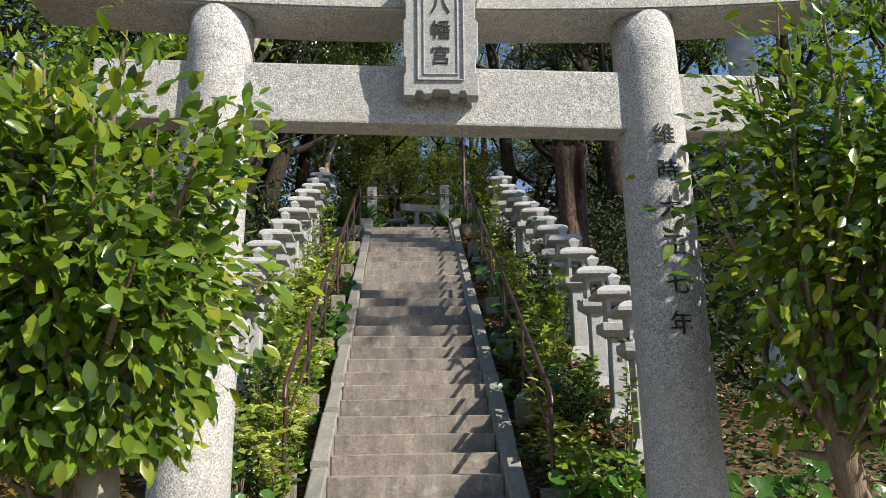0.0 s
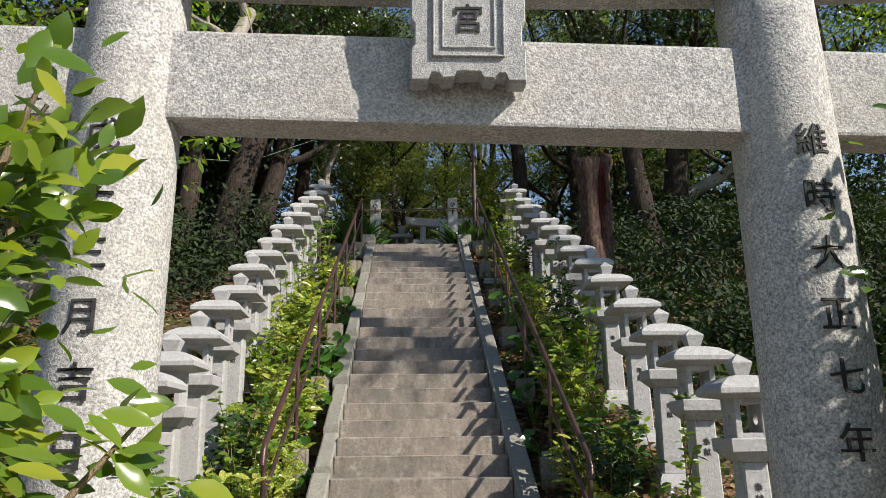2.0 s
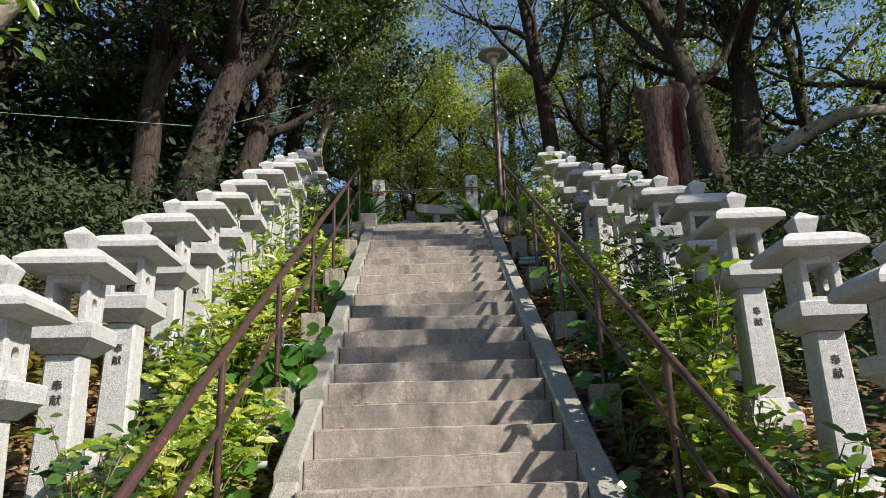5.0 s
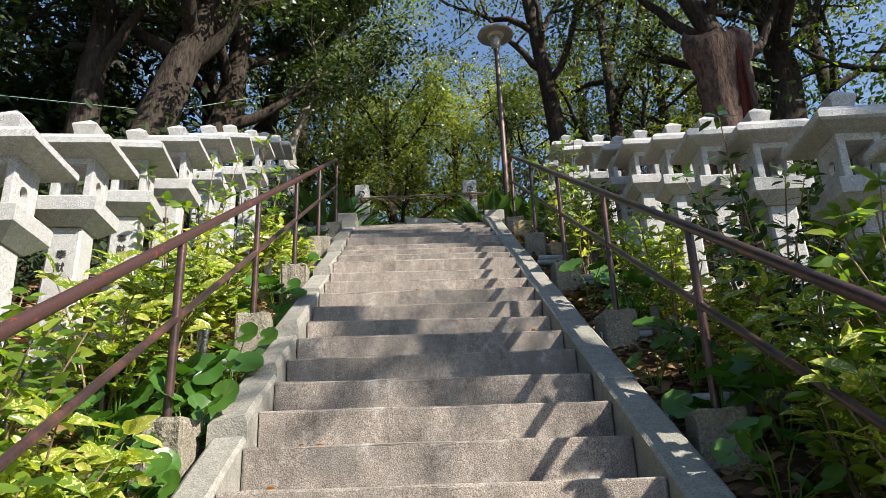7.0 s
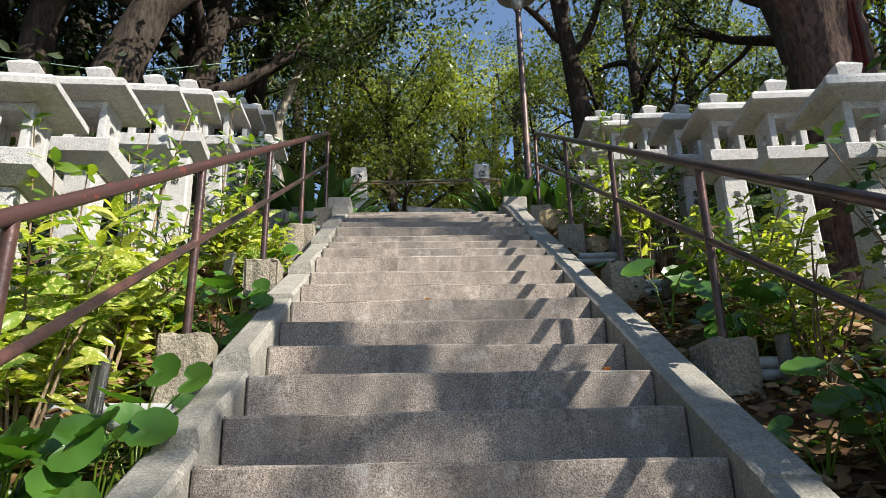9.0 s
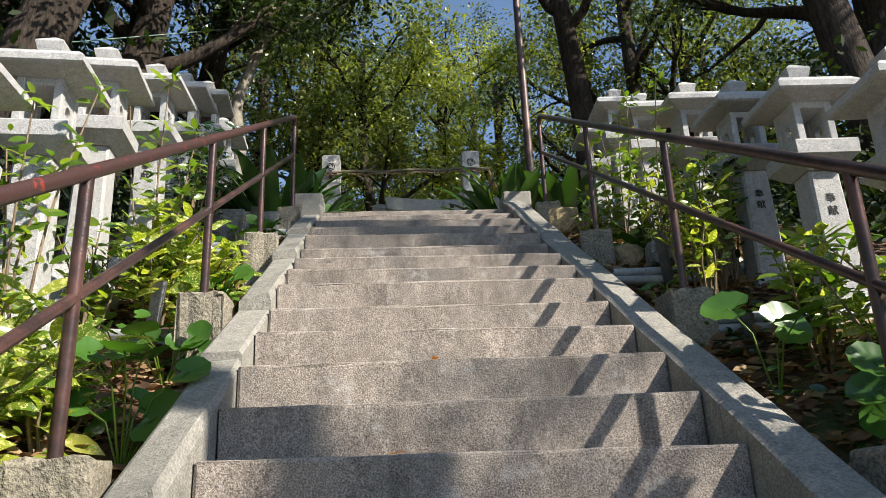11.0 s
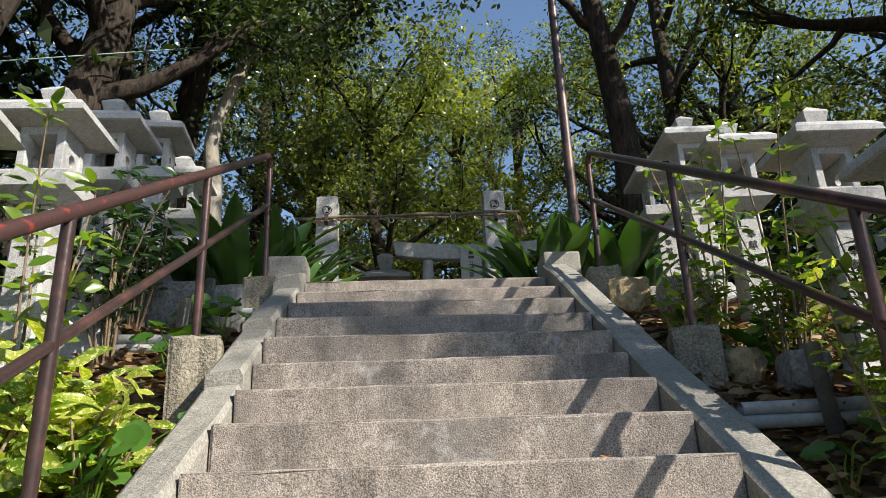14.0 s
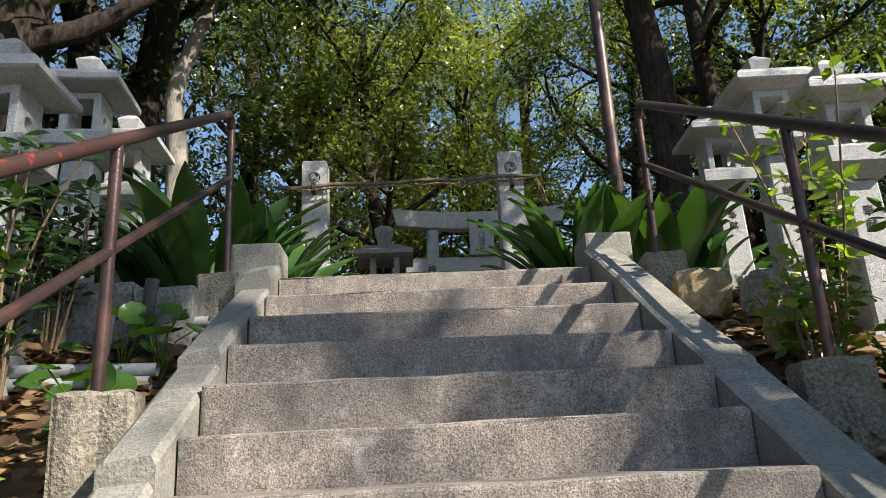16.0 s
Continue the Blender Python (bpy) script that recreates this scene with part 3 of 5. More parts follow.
# ---- hand rails ----
def build_rail(side, ys, x0, x1):
    rail = thing("handrail", "dark maroon painted steel handrail with worn red patches", "handrail", "handrails of the stairs")

    def line(y):
        return (x0 + (x1 - x0) * (y - 6.8) / 8.5, y, 6.153 + 0.588 * (y - 15.3))
    top = [line(y) for y in np.linspace(ys[0], ys[-1], 24)]
    a, b = top[0], top[-1]
    top = [(a[0], a[1] - 0.07, a[2] - 0.16), (a[0], a[1] - 0.05, a[2] - 0.06)] + top + [(b[0], b[1] + 0.05, b[2] - 0.005), (b[0], b[1] + 0.075, b[2] - 0.05)]
    tube("top_rail", top, 0.0245, RAIL_RED if side < 0 else RAIL, rail, "worn top rail, red undercoat showing" if side < 0 else "")
    mid = [(p[0], p[1], p[2] - 0.40) for p in (line(y) for y in np.linspace(ys[0] - 0.03, ys[-1] + 0.05, 24))]
    tube("mid_rail", mid, 0.0185, RAIL, rail)
    for i, y in enumerate(ys):
        p = line(y)
        foot = TOP_Z + 0.588 * (y - TOP_Y) - 0.05
        last = i == len(ys) - 1
        q = (p[0], y + (0.08 if last else 0), p[2] - (0.02 if last else 0))
        tube("post", [(q[0], q[1] + 0.012, foot - 0.05), (q[0], q[1] + 0.006, (foot + q[2]) / 2), q], 0.021, RAIL, rail)
    for y in ys:
        p = line(y)
        foot = TOP_Z + 0.588 * (y - TOP_Y) + (0.0 if y > 15 else 0.09 if side < 0 else 0.05)
        rng = random.Random(int(y * 100) + side)
        bm = worn_block((-0.115, -0.11, -0.6), (0.115, 0.11, 0.03), rng, 4, 0.009, 0.02)
        block = part("footing_block", bm, CONCRETE)
        block.matrix_basis = pose(p[0] - side * 0.01, y + 0.02, foot, rng.uniform(-4, 4), 0, rng.uniform(-14, 14))
        tagged(block, "rough weathered concrete block under a rail post", "concrete block", "rail post footings")


build_rail(-1, [7.0, 8.35, 9.7, 11.12, 12.48, 13.78, 15.15], -1.24, -1.125)
build_rail(1, [6.8, 8.25, 9.7, 11.1, 12.5, 13.86, 15.25], 1.26, 1.27)


# ---- the head of the stairs ----
def build_top():
    for x, tall in ((-1.0, 1.86), (0.905, 1.91)):
        pillar = thing("gate_pillar", "square weathered granite pillar with carved round crest", "pillar", "rope pillars", (x, 18.05, 5.118))
        bm = bmesh.new()
        loft(bm, [square(0.125, 0.125, -0.02), square(0.118, 0.118, tall), square(0.10, 0.10, tall + 0.02)])
        part("shaft", bm, TORII_STONE, pillar)
        bm = bmesh.new()
        bmesh.ops.create_circle(bm, segments=24, radius=0.055)
        ringv = list(bm.verts)
        inner = [bm.verts.new(v.co * 0.84) for v in ringv]
        for i in range(24):
            bm.faces.new((ringv[i], ringv[(i + 1) % 24], inner[(i + 1) % 24], inner[i]))
        for j in range(3):
            a0 = j * 2 * math.pi / 3
            pts = [(0.024 * math.cos(a0 + 0.35 * i) * (1 + 0.12 * i), 0.024 * math.sin(a0 + 0.35 * i) * (1 + 0.12 * i)) for i in range(6)]
            for i in range(5):
                w = 0.009 * (1 - i / 6)
                (px, py), (qx, qy) = pts[i], pts[i + 1]
                bm.faces.new([bm.verts.new(c) for c in ((px - w, py - w, 0), (px + w, py + w, 0), (qx + w, qy + w, 0), (qx - w, qy - w, 0))])
        bmesh.ops.solidify(bm, geom=list(bm.faces), thickness=0.004)
        bmesh.ops.transform(bm, matrix=pose(0, -0.121, tall - 0.16, 90, 0, 0), verts=bm.verts)
        part("crest", bm, INK, pillar)
        bm = bmesh.new()
        box(bm, (-0.02, -0.2, 1.52), (0.02, -0.115, 1.54), 0.004)
        box(bm, (-0.02, -0.2, 1.52), (0.02, -0.185, 1.62), 0.004)
        part("iron_hook", bm, IRON, pillar)
    pts = [(-1.34 + 2.52 * i / 20, 17.89, 6.70 + 0.06 * i / 20 - 0.01 * math.sin(i)) for i in range(21)]
    pole = tube("bamboo_pole", pts, [0.019 + 0.003 * (i % 4 == 0) for i in range(21)], BAMBOO)
    tagged(pole, "weathered bamboo pole laid across two stone pillars", "bamboo pole")
    rope = thing("shrine_rope", "twisted straw rope hung along the bamboo pole", "rope")
    for s in range(2):
        q = []
        for i in range(160):
            u = i / 159
            a = u * 110 + s * math.pi
            sag = -0.05 - 0.035 * math.sin(u * math.pi * 5) ** 2 - 0.03 * math.sin(u * math.pi)
            q.append((-1.26 + 2.4 * u, 17.86 + 0.006 * math.cos(a), 6.71 + 0.05 * u + sag * 0.6 + 0.006 * math.sin(a)))
        tube("strand", q, [0.0065] * 160, ROPE, rope, sides=6)
    rng = np.random.default_rng(5)
    tassel = [tube_arrays([(1.13, 17.86, 6.74), (1.16 + rng.normal(0, .01), 17.86, 6.66), (1.18 + rng.normal(0, .035), 17.86 + rng.normal(0, .03), 6.50 + rng.normal(0, .03))], [0.006, 0.006, 0.003], 4) for _ in range(40)]
    arrays("tassel", *join_arrays(tassel), ROPE, rope, "frayed straw tassel")
    for u in (0.16, 0.41, 0.7, 0.86):
        x = -1.26 + 2.4 * u
        tube("twine", [(x + 0.03 * math.cos(a), 17.875 + 0.02 * math.sin(a), 6.665 + 0.05 * u + 0.06 * math.sin(a)) for a in np.linspace(0, 6.3, 14)], 0.005, TWINE, rope, "white twine tie", 6)
    # second, small gate beyond
    gate = thing("small_torii_gate", "small grey stone shrine gate behind the pillars", "gate", at=(0.81, 20.0, 5.04))
    for side in (-1, 1):
        bm = bmesh.new()
        loft(bm, [ring(0.085, -0.02, 20, side * 0.64), ring(0.075, 1.86, 20, side * 0.6)])
        p = part("pillar", bm, TORII_STONE, gate, smooth=True)
        if side < 0:
            writing("character", "神人", 0.12, (side * 0.625, -0.084, 1.3), INK, p, (90, 0, 0), 1.2, 0.08)
    bm = bmesh.new()
    beam(bm, 1.05, -0.08, 0.08, 1.86, 2.08, 0.07, 0.05, 0.008)
    part("lintel", bm, TORII_STONE, gate)
    bm = bmesh.new()
    box(bm, (-0.95, -0.045, 1.32), (0.95, 0.045, 1.5), 0.008)
    part("tie_beam", bm, TORII_STONE, gate)
    bm = bmesh.new()
    box(bm, (-0.15, -0.14, 1.5), (0.15, -0.09, 2.02), 0.008)
    tab = part("name_tablet", bm, GRANITE, gate)
    bm = bmesh.new()
    box(bm, (-0.105, -0.146, 1.54), (0.105, -0.142, 1.98), 0.001)
    part("tablet_face", bm, TORII_STONE, tab)
    writing("character", "八幡宮", 0.085, (0, -0.148, 1.74), INK, tab, (90, 0, 0), 1.0)
    bm = bmesh.new()
    box(bm, (-0.04, -0.152, 1.84), (0.04, -0.147, 1.88), 0)
    box(bm, (-0.03, -0.152, 1.90), (0.03, -0.147, 1.95), 0)
    part("worn_writing", bm, INK, tab)
    # small garden lantern
    small = thing("garden_lantern", "low grey stone lantern with wide hipped roof", "stone lantern", at=(-0.36, 18.6, 5.118))
    bm = bmesh.new()
    loft(bm, [square(0.2, 0.2, -0.02), square(0.2, 0.2, 0.16), square(0.11, 0.11, 0.2), square(0.1, 0.1, 0.62), square(0.2, 0.2, 0.7), square(0.2, 0.2, 0.77)])
    part("stand", bm, GREY_ROCK, small)
    for sx in (-1, 1):
        for sy in (-1, 1):
            bm = bmesh.new()
            box(bm, (min(sx * .15, sx * .09), min(sy * .15, sy * .09), 0.77), (max(sx * .15, sx * .09), max(sy * .15, sy * .09), 1.03), 0.004)
            part("fire_box_post", bm, GREY_ROCK, small)
    bm = bmesh.new()
    loft(bm, [square(0.17, 0.17, 1.02), square(0.29, 0.29, 1.03), square(0.29, 0.29, 1.07), square(0.16, 0.16, 1.15), square(0.08, 0.08, 1.18)])
    part("roof", bm, GREY_ROCK, small)
    bm = bmesh.new()
    loft(bm, [square(0.06, 0.06, 1.17), square(0.1, 0.1, 1.33), square(0.085, 0.085, 1.36), square(0.03, 0.03, 1.4)])
    part("finial", bm, GREY_ROCK, small)


build_top()


def build_lamp():
    lamp = thing("street_lamp", "tall brown steel lamp post with flat round grey shade", "street lamp", at=(1.26, 15.85, 5.1))
    tube("pole", [(0, 0, -0.1), (0, 0, 1.6), (0, 0, 3.28)], [0.045, 0.043, 0.036], POLE, lamp)
    bm = bmesh.new()
    loft(bm, [ring(0.05, 3.2), ring(0.07, 3.26), ring(0.085, 3.34), ring(0.085, 3.42)])
    part("socket", bm, LAMP_GREY, lamp, smooth=True)
    bm = bmesh.new()
    loft(bm, [ring(0.085, 3.42), ring(0.13, 3.44), ring(0.14, 3.47)])
    glass, gn, gl, gb = material("frosted_lamp_glass", 0.35)
    gb.inputs["Base Color"].default_value = (0.62, 0.6, 0.55, 1)
    part("lens", bm, glass, lamp, "frosted lamp glass", True)
    bm = bmesh.new()
    loft(bm, [ring(0.13, 3.455, 32), ring(0.25, 3.435, 32), ring(0.285, 3.45, 32), ring(0.27, 3.49, 32), ring(0.12, 3.56, 32), ring(0.02, 3.58, 32)])
    part("shade", bm, LAMP_GREY, lamp, smooth=True)


build_lamp()


# ---- trees ----
def curve_line(points, k):
    """A smooth line of k points through the given ones."""
    p = np.array(points, float)
    t = np.linspace(0, len(p) - 1, k)
    out = []
    for u in t:
        i = min(int(u), len(p) - 2)
        f = u - i
        a, b, c, d = p[max(i - 1, 0)], p[i], p[i + 1], p[min(i + 2, len(p) - 1)]
        out.append(0.5 * (2 * b + (c - a) * f + (2 * a - 5 * b + 4 * c - d) * f * f + (3 * b - a - 3 * c + d) * f ** 3))
    return np.array(out)


def limb(rng, start, way, length, r, sag=0.15, k=9):
    """A crooked branch: its points and radii."""
    w = unit(np.array(way, float))
    pts, p = [np.array(start, float)], np.array(start, float)
    for i in range(k - 1):
        w = unit(w + rng.normal(0, 0.16, 3) + np.array([0, 0, sag * 0.4]))
        p = p + w * length / (k - 1)
        pts.append(p)
    return np.array(pts), np.linspace(r, r * 0.22, k)


def crown_leaves(rng, tips, per_tip, spread_, size, shape, flat=0.5):
    sprays = 4
    c = np.repeat(tips, sprays, 0)
    c = c + rng.normal(0, 1, c.shape) * spread_ * np.array([1, 1, flat])
    c = np.repeat(c, max(1, per_tip // sprays), 0)
    k = len(c)
    at = c + rng.normal(0, 1, (k, 3)) * spread_ * 0.42 * np.array([1, 1, flat])
    along = unit(at - c) + rng.normal(0, 0.5, (k, 3)) + np.array([0, 0, -0.15])
    up = np.array([0.35, -0.5, 0.8]) + rng.normal(0, 0.5, (k, 3))
    return leaf_arrays(shape, at, along, up, size * rng.uniform(0.65, 1.25, k))


def tree(name, label, trunk, r0, limbs, seed, bark, leaf, leaf_size=0.105, per_tip=96, reach=2.6, spread_=0.27, from_=0.4, twist=None, shape=LEAF_PLAIN, subs=4, group="woodland trees"):
    """A tree along a line of trunk points, with limbs, twigs and leaves."""
    rng = np.random.default_rng(seed)
    base = np.array(trunk[0], float)
    ob = thing(name, label, "tree", group, tuple(base))
    line = curve_line(np.array(trunk, float) - base, 16)
    radii = np.linspace(r0, r0 * 0.35, 16)
    radii[0] *= 1.5
    radii[1] *= 1.15
    line[0, 2] -= 0.25
    arrays("trunk", *tube_arrays(line, radii, 12, 0.07, rng), bark, ob)
    tips = []
    for i in range(limbs):
        u = from_ + (1 - from_) * (i + rng.uniform(0, 0.9)) / limbs
        j = u * 15
        s = line[min(int(j), 14)] + (line[min(int(j), 14) + 1] - line[min(int(j), 14)]) * (j - int(j))
        a = i * 2.4 + rng.uniform(-0.5, 0.5)
        way = (math.cos(a), math.sin(a), 0.35 + 0.6 * u)
        if twist is not None:
            way = tuple(np.array(way) + np.array(twist))
        p, r = limb(rng, s, way, reach * rng.uniform(0.7, 1.2) * (1.15 - 0.45 * u), r0 * 0.42 * (1.2 - 0.6 * u))
        wood = [tube_arrays(p, r, 7)]
        tips += [p[-1], p[-2]]
        for m in range(subs):
            h = rng.integers(3, 8)
            d = unit(p[h] - p[h - 1]) + rng.normal(0, 0.75, 3)
            q, rr = limb(rng, p[h], d, reach * 0.42 * rng.uniform(0.6, 1.2), r[h] * 0.6, 0.1, 6)
            wood.append(tube_arrays(q, rr, 5))
            tips += [q[-1], q[-2], q[3]]
        arrays("limb", *join_arrays(wood), bark, ob)
    if tips and per_tip:
        arrays("crown", *crown_leaves(rng, np.array(tips), per_tip, spread_, leaf_size, shape), leaf, ob, smooth=False)
    return ob


def g(x, y, dz=0.0):
    return (x, y, ground_z(x, y) + dz)


DARK = "tall evergreen tree with shade-toned bark and dense small leaves"
# beside the stairs, the nearest first
tree("leaning_tree", "pale-barked tree leaning over the stone lanterns", [(-5.5, 8.0, 0.95), (-4.65, 8.0, 1.75), (-3.75, 8.0, 2.75), (-2.95, 8.1, 3.85), (-2.35, 8.3, 4.95), (-2.0, 8.7, 6.2)], 0.2, 3, 1, BARK_PALE, LEAF_FRESH, 0.12, 0, 1.6, from_=0.75)
tree("woodland_tree", DARK, [g(-4.75, 15.4), (-4.7, 15.4, 7.2), (-4.65, 15.5, 10), (-5.1, 15.6, 14)], 0.24, 13, 2, BARK, LEAF_WOODS, reach=3.2, from_=0.35)
tree("woodland_tree", "massive hollow-sided old tree with twisted shade-toned trunk", [g(-3.85, 14.8), (-3.65, 15.0, 6.2), (-3.3, 15.2, 7.8), (-2.8, 15.5, 9.8), (-2.5, 15.8, 13.5)], 0.34, 13, 3, BARK, LEAF_WOODS, reach=3.2, from_=0.45)
tree("woodland_tree", "old shade-toned tree trunk leaning towards the stairs", [g(-3.5, 16.2), (-3.3, 16.2, 6.3), (-2.9, 16.4, 8.5), (-2.7, 16.4, 13)], 0.3, 11, 4, BARK, LEAF_WOODS, reach=2.8, from_=0.5)
tree("slender_tree", "slender pale tree bending over the stairs' head", [g(-2.1, 17.2), (-2.06, 17.2, 6.6), (-2.13, 17.2, 7.3), (-1.98, 17.2, 7.85), (-1.8, 17.25, 8.5), (-1.68, 17.4, 9.4), (-1.85, 17.6, 11.5)], 0.095, 8, 5, BARK_PALE, LEAF_WOODS, reach=2.0, from_=0.6)
tree("forked_tree", "rough-barked tree with pale twisting limbs", [g(4.9, 15.2), (4.75, 15.3, 6.2), (4.55, 15.4, 8.0), (4.1, 15.5, 9.6), (4.2, 15.6, 11.8)], 0.27, 11, 6, BARK, LEAF_WOODS, reach=2.8, from_=0.42, per_tip=72)
tree("forked_tree", "thick mottled tree with a long sideways bough", [g(6.0, 16.4), (6.0, 16.5, 6.6), (6.15, 16.5, 8.2), (6.1, 16.5, 9.8), (6.5, 16.8, 11.8)], 0.36, 12, 7, BARK, LEAF_WOODS, reach=3.2, from_=0.4, twist=(0.25, 0.1, 0), per_tip=72)
# light leaf tone picked to make this crown look sunlit
tree("forked_tree", "tree with yellowish green leaves, toned light as if sunlit", [g(8.6, 15.0), (8.4, 15, 6.5), (8.8, 14.8, 9), (8.5, 14.5, 12)], 0.25, 11, 8, BARK, LEAF_FRESH, reach=2.8, from_=0.35, per_tip=44)
tree("woodland_tree", "tall evergreen spreading its crown over the stairs' head", [g(2.75, 18.4), (2.7, 18.4, 8), (2.4, 18.3, 10.5), (2.0, 18.2, 13.5)], 0.22, 13, 21, BARK, LEAF_OLIVE_LIT, reach=3.2, from_=0.5, twist=(-0.45, -0.2, 0.1), per_tip=44)
tree("woodland_tree", "tall evergreen spreading its crown over the stairs' head", [g(-3.0, 18.6), (-2.9, 18.6, 8), (-2.5, 18.5, 11), (-2.0, 18.3, 14)], 0.22, 13, 22, BARK, LEAF_OLIVE_LIT, reach=3.2, from_=0.5, twist=(0.45, -0.25, 0.1), per_tip=44)
bough = tube("tree_bough", [(6.0, 16.4, 6.49), (7.72, 16.3, 7.43), (8.79, 16.3, 7.57), (9.23, 16.3, 8.44), (9.67, 16.3, 9.75)], [0.15, 0.13, 0.11, 0.085, 0.05], BARK_PALE, sides=10)
tagged(bough, "long pale bough reaching sideways from a mottled tree", "tree branch")
# woods: kind 0 has shade in its leaf colour, kinds 1 to 3 sunlight
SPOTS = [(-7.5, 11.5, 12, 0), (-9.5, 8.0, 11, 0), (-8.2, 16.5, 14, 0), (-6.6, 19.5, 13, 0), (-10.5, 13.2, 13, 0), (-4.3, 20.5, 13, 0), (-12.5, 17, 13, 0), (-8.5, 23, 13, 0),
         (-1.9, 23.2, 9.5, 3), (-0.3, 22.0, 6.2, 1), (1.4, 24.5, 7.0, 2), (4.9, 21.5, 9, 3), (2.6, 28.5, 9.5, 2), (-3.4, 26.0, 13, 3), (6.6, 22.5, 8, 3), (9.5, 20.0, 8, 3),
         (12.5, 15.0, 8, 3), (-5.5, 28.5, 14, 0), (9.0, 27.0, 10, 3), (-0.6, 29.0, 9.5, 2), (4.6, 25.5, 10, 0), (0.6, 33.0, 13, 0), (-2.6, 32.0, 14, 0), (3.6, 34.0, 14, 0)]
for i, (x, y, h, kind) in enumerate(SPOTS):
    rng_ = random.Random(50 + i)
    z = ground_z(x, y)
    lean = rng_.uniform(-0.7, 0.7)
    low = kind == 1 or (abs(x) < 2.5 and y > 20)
    tree("woodland_tree", ["tall evergreen with shade-toned leaves at the woods' edge", "low branching tree with small leaves behind the gate", "tree deep in the woods, sunlight put into its yellow-green leaf colour", "evergreen tree, sunlight put into its olive-green leaf colour"][kind],
         [(x, y, z), (x + lean * 0.3, y, z + h * 0.3), (x + lean, y + 0.2, z + h * 0.6), (x + lean * 1.1, y + 0.3, z + h)], 0.17 if low else 0.27, 15 if low else 14, 60 + i, BARK, (LEAF_WOODS, LEAF_OLIVE_LIT, LEAF_YELLOW_LIT, LEAF_OLIVE_LIT)[kind],
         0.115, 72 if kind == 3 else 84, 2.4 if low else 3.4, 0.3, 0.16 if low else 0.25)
# unseen trees, added outside the view so that their crowns dapple the stairs
tree("woodland_tree", "unseen tall evergreen added to dapple the stairs with shade", [g(9.6, 4.6), (9.4, 4.6, 4), (9.1, 4.8, 7.5), (8.8, 4.9, 10.4)], 0.26, 8, 40, BARK, LEAF_WOODS, 0.15, 11, 1.7, 0.3, 0.78, subs=3)
tree("woodland_tree", "unseen tall evergreen added to dapple the stairs with shade", [g(10.6, 7.4), (10.5, 7.4, 6), (10.2, 7.4, 11), (9.8, 7.2, 15)], 0.28, 7, 41, BARK, LEAF_WOODS, 0.15, 18, 1.3, 0.32, 0.75, subs=2)


# another unseen tree, added to cast shade on the upper left lanterns
tree("woodland_tree", "unseen tall evergreen added to shade the upper lanterns", [g(9.6, 9.2), (9.4, 9.2, 7), (8.3, 8.9, 11), (7.2, 8.6, 14.6)], 0.26, 6, 43, BARK, LEAF_WOODS, 0.15, 24, 1.1, 0.3, 0.86, subs=3)


def far_woods():
    """Dense leaves closing the view between and behind the trees, their shade put into the colour."""
    rng = np.random.default_rng(77)
    tips = []
    for i in range(2300):
        a = rng.uniform(-0.35, math.pi + 0.35)
        r = rng.uniform(19, 30)
        x, y = r * math.cos(a), 10 + r * math.sin(a)
        tips.append((x, y, ground_z(x, y) + abs(rng.normal(0, 1)) * 5.0 * (1 if abs(x) > 6 else 0.6)))
    for i in range(1500):
        left = rng.uniform() < 0.62
        x, y = (rng.uniform(-16, -5.5), rng.uniform(16, 27)) if left else (rng.uniform(6, 16), rng.uniform(19, 28))
        tips.append((x, y, ground_z(x, y) + rng.uniform(0, 5.5 if left else 3.0)))
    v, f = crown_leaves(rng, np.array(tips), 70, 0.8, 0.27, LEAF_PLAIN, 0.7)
    tagged(arrays("far_woods", v, f, LEAF_FAR_SHADE, smooth=False), "dense evergreen woods on the hill, shade put into the leaf colour", "woods", kind="stuff")


far_woods()


def undergrowth():
    """Low bushes under the trees on both banks, canopy shade put into their colour."""
    rng = np.random.default_rng(31)
    tips = []
    for i in range(2000):
        side = rng.choice((-1, 1))
        x, y = side * rng.uniform(3.1, 11), rng.uniform(12.0 if side < 0 else 9.5, 21)
        if rng.uniform() < 0.1:
            y = rng.uniform(7.5, 12)
        tips.append((x, y, ground_z(x, y) + abs(rng.normal(0, 0.45)) + (0.5 if abs(x) > 5 and y > 13 else 0)))
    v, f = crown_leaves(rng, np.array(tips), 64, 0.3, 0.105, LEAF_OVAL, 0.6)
    tagged(arrays("undergrowth", v, f, LEAF_FAR_SHADE, smooth=False), "low bushes under the trees, shade put into the leaf colour", "bushes", kind="stuff")


undergrowth()


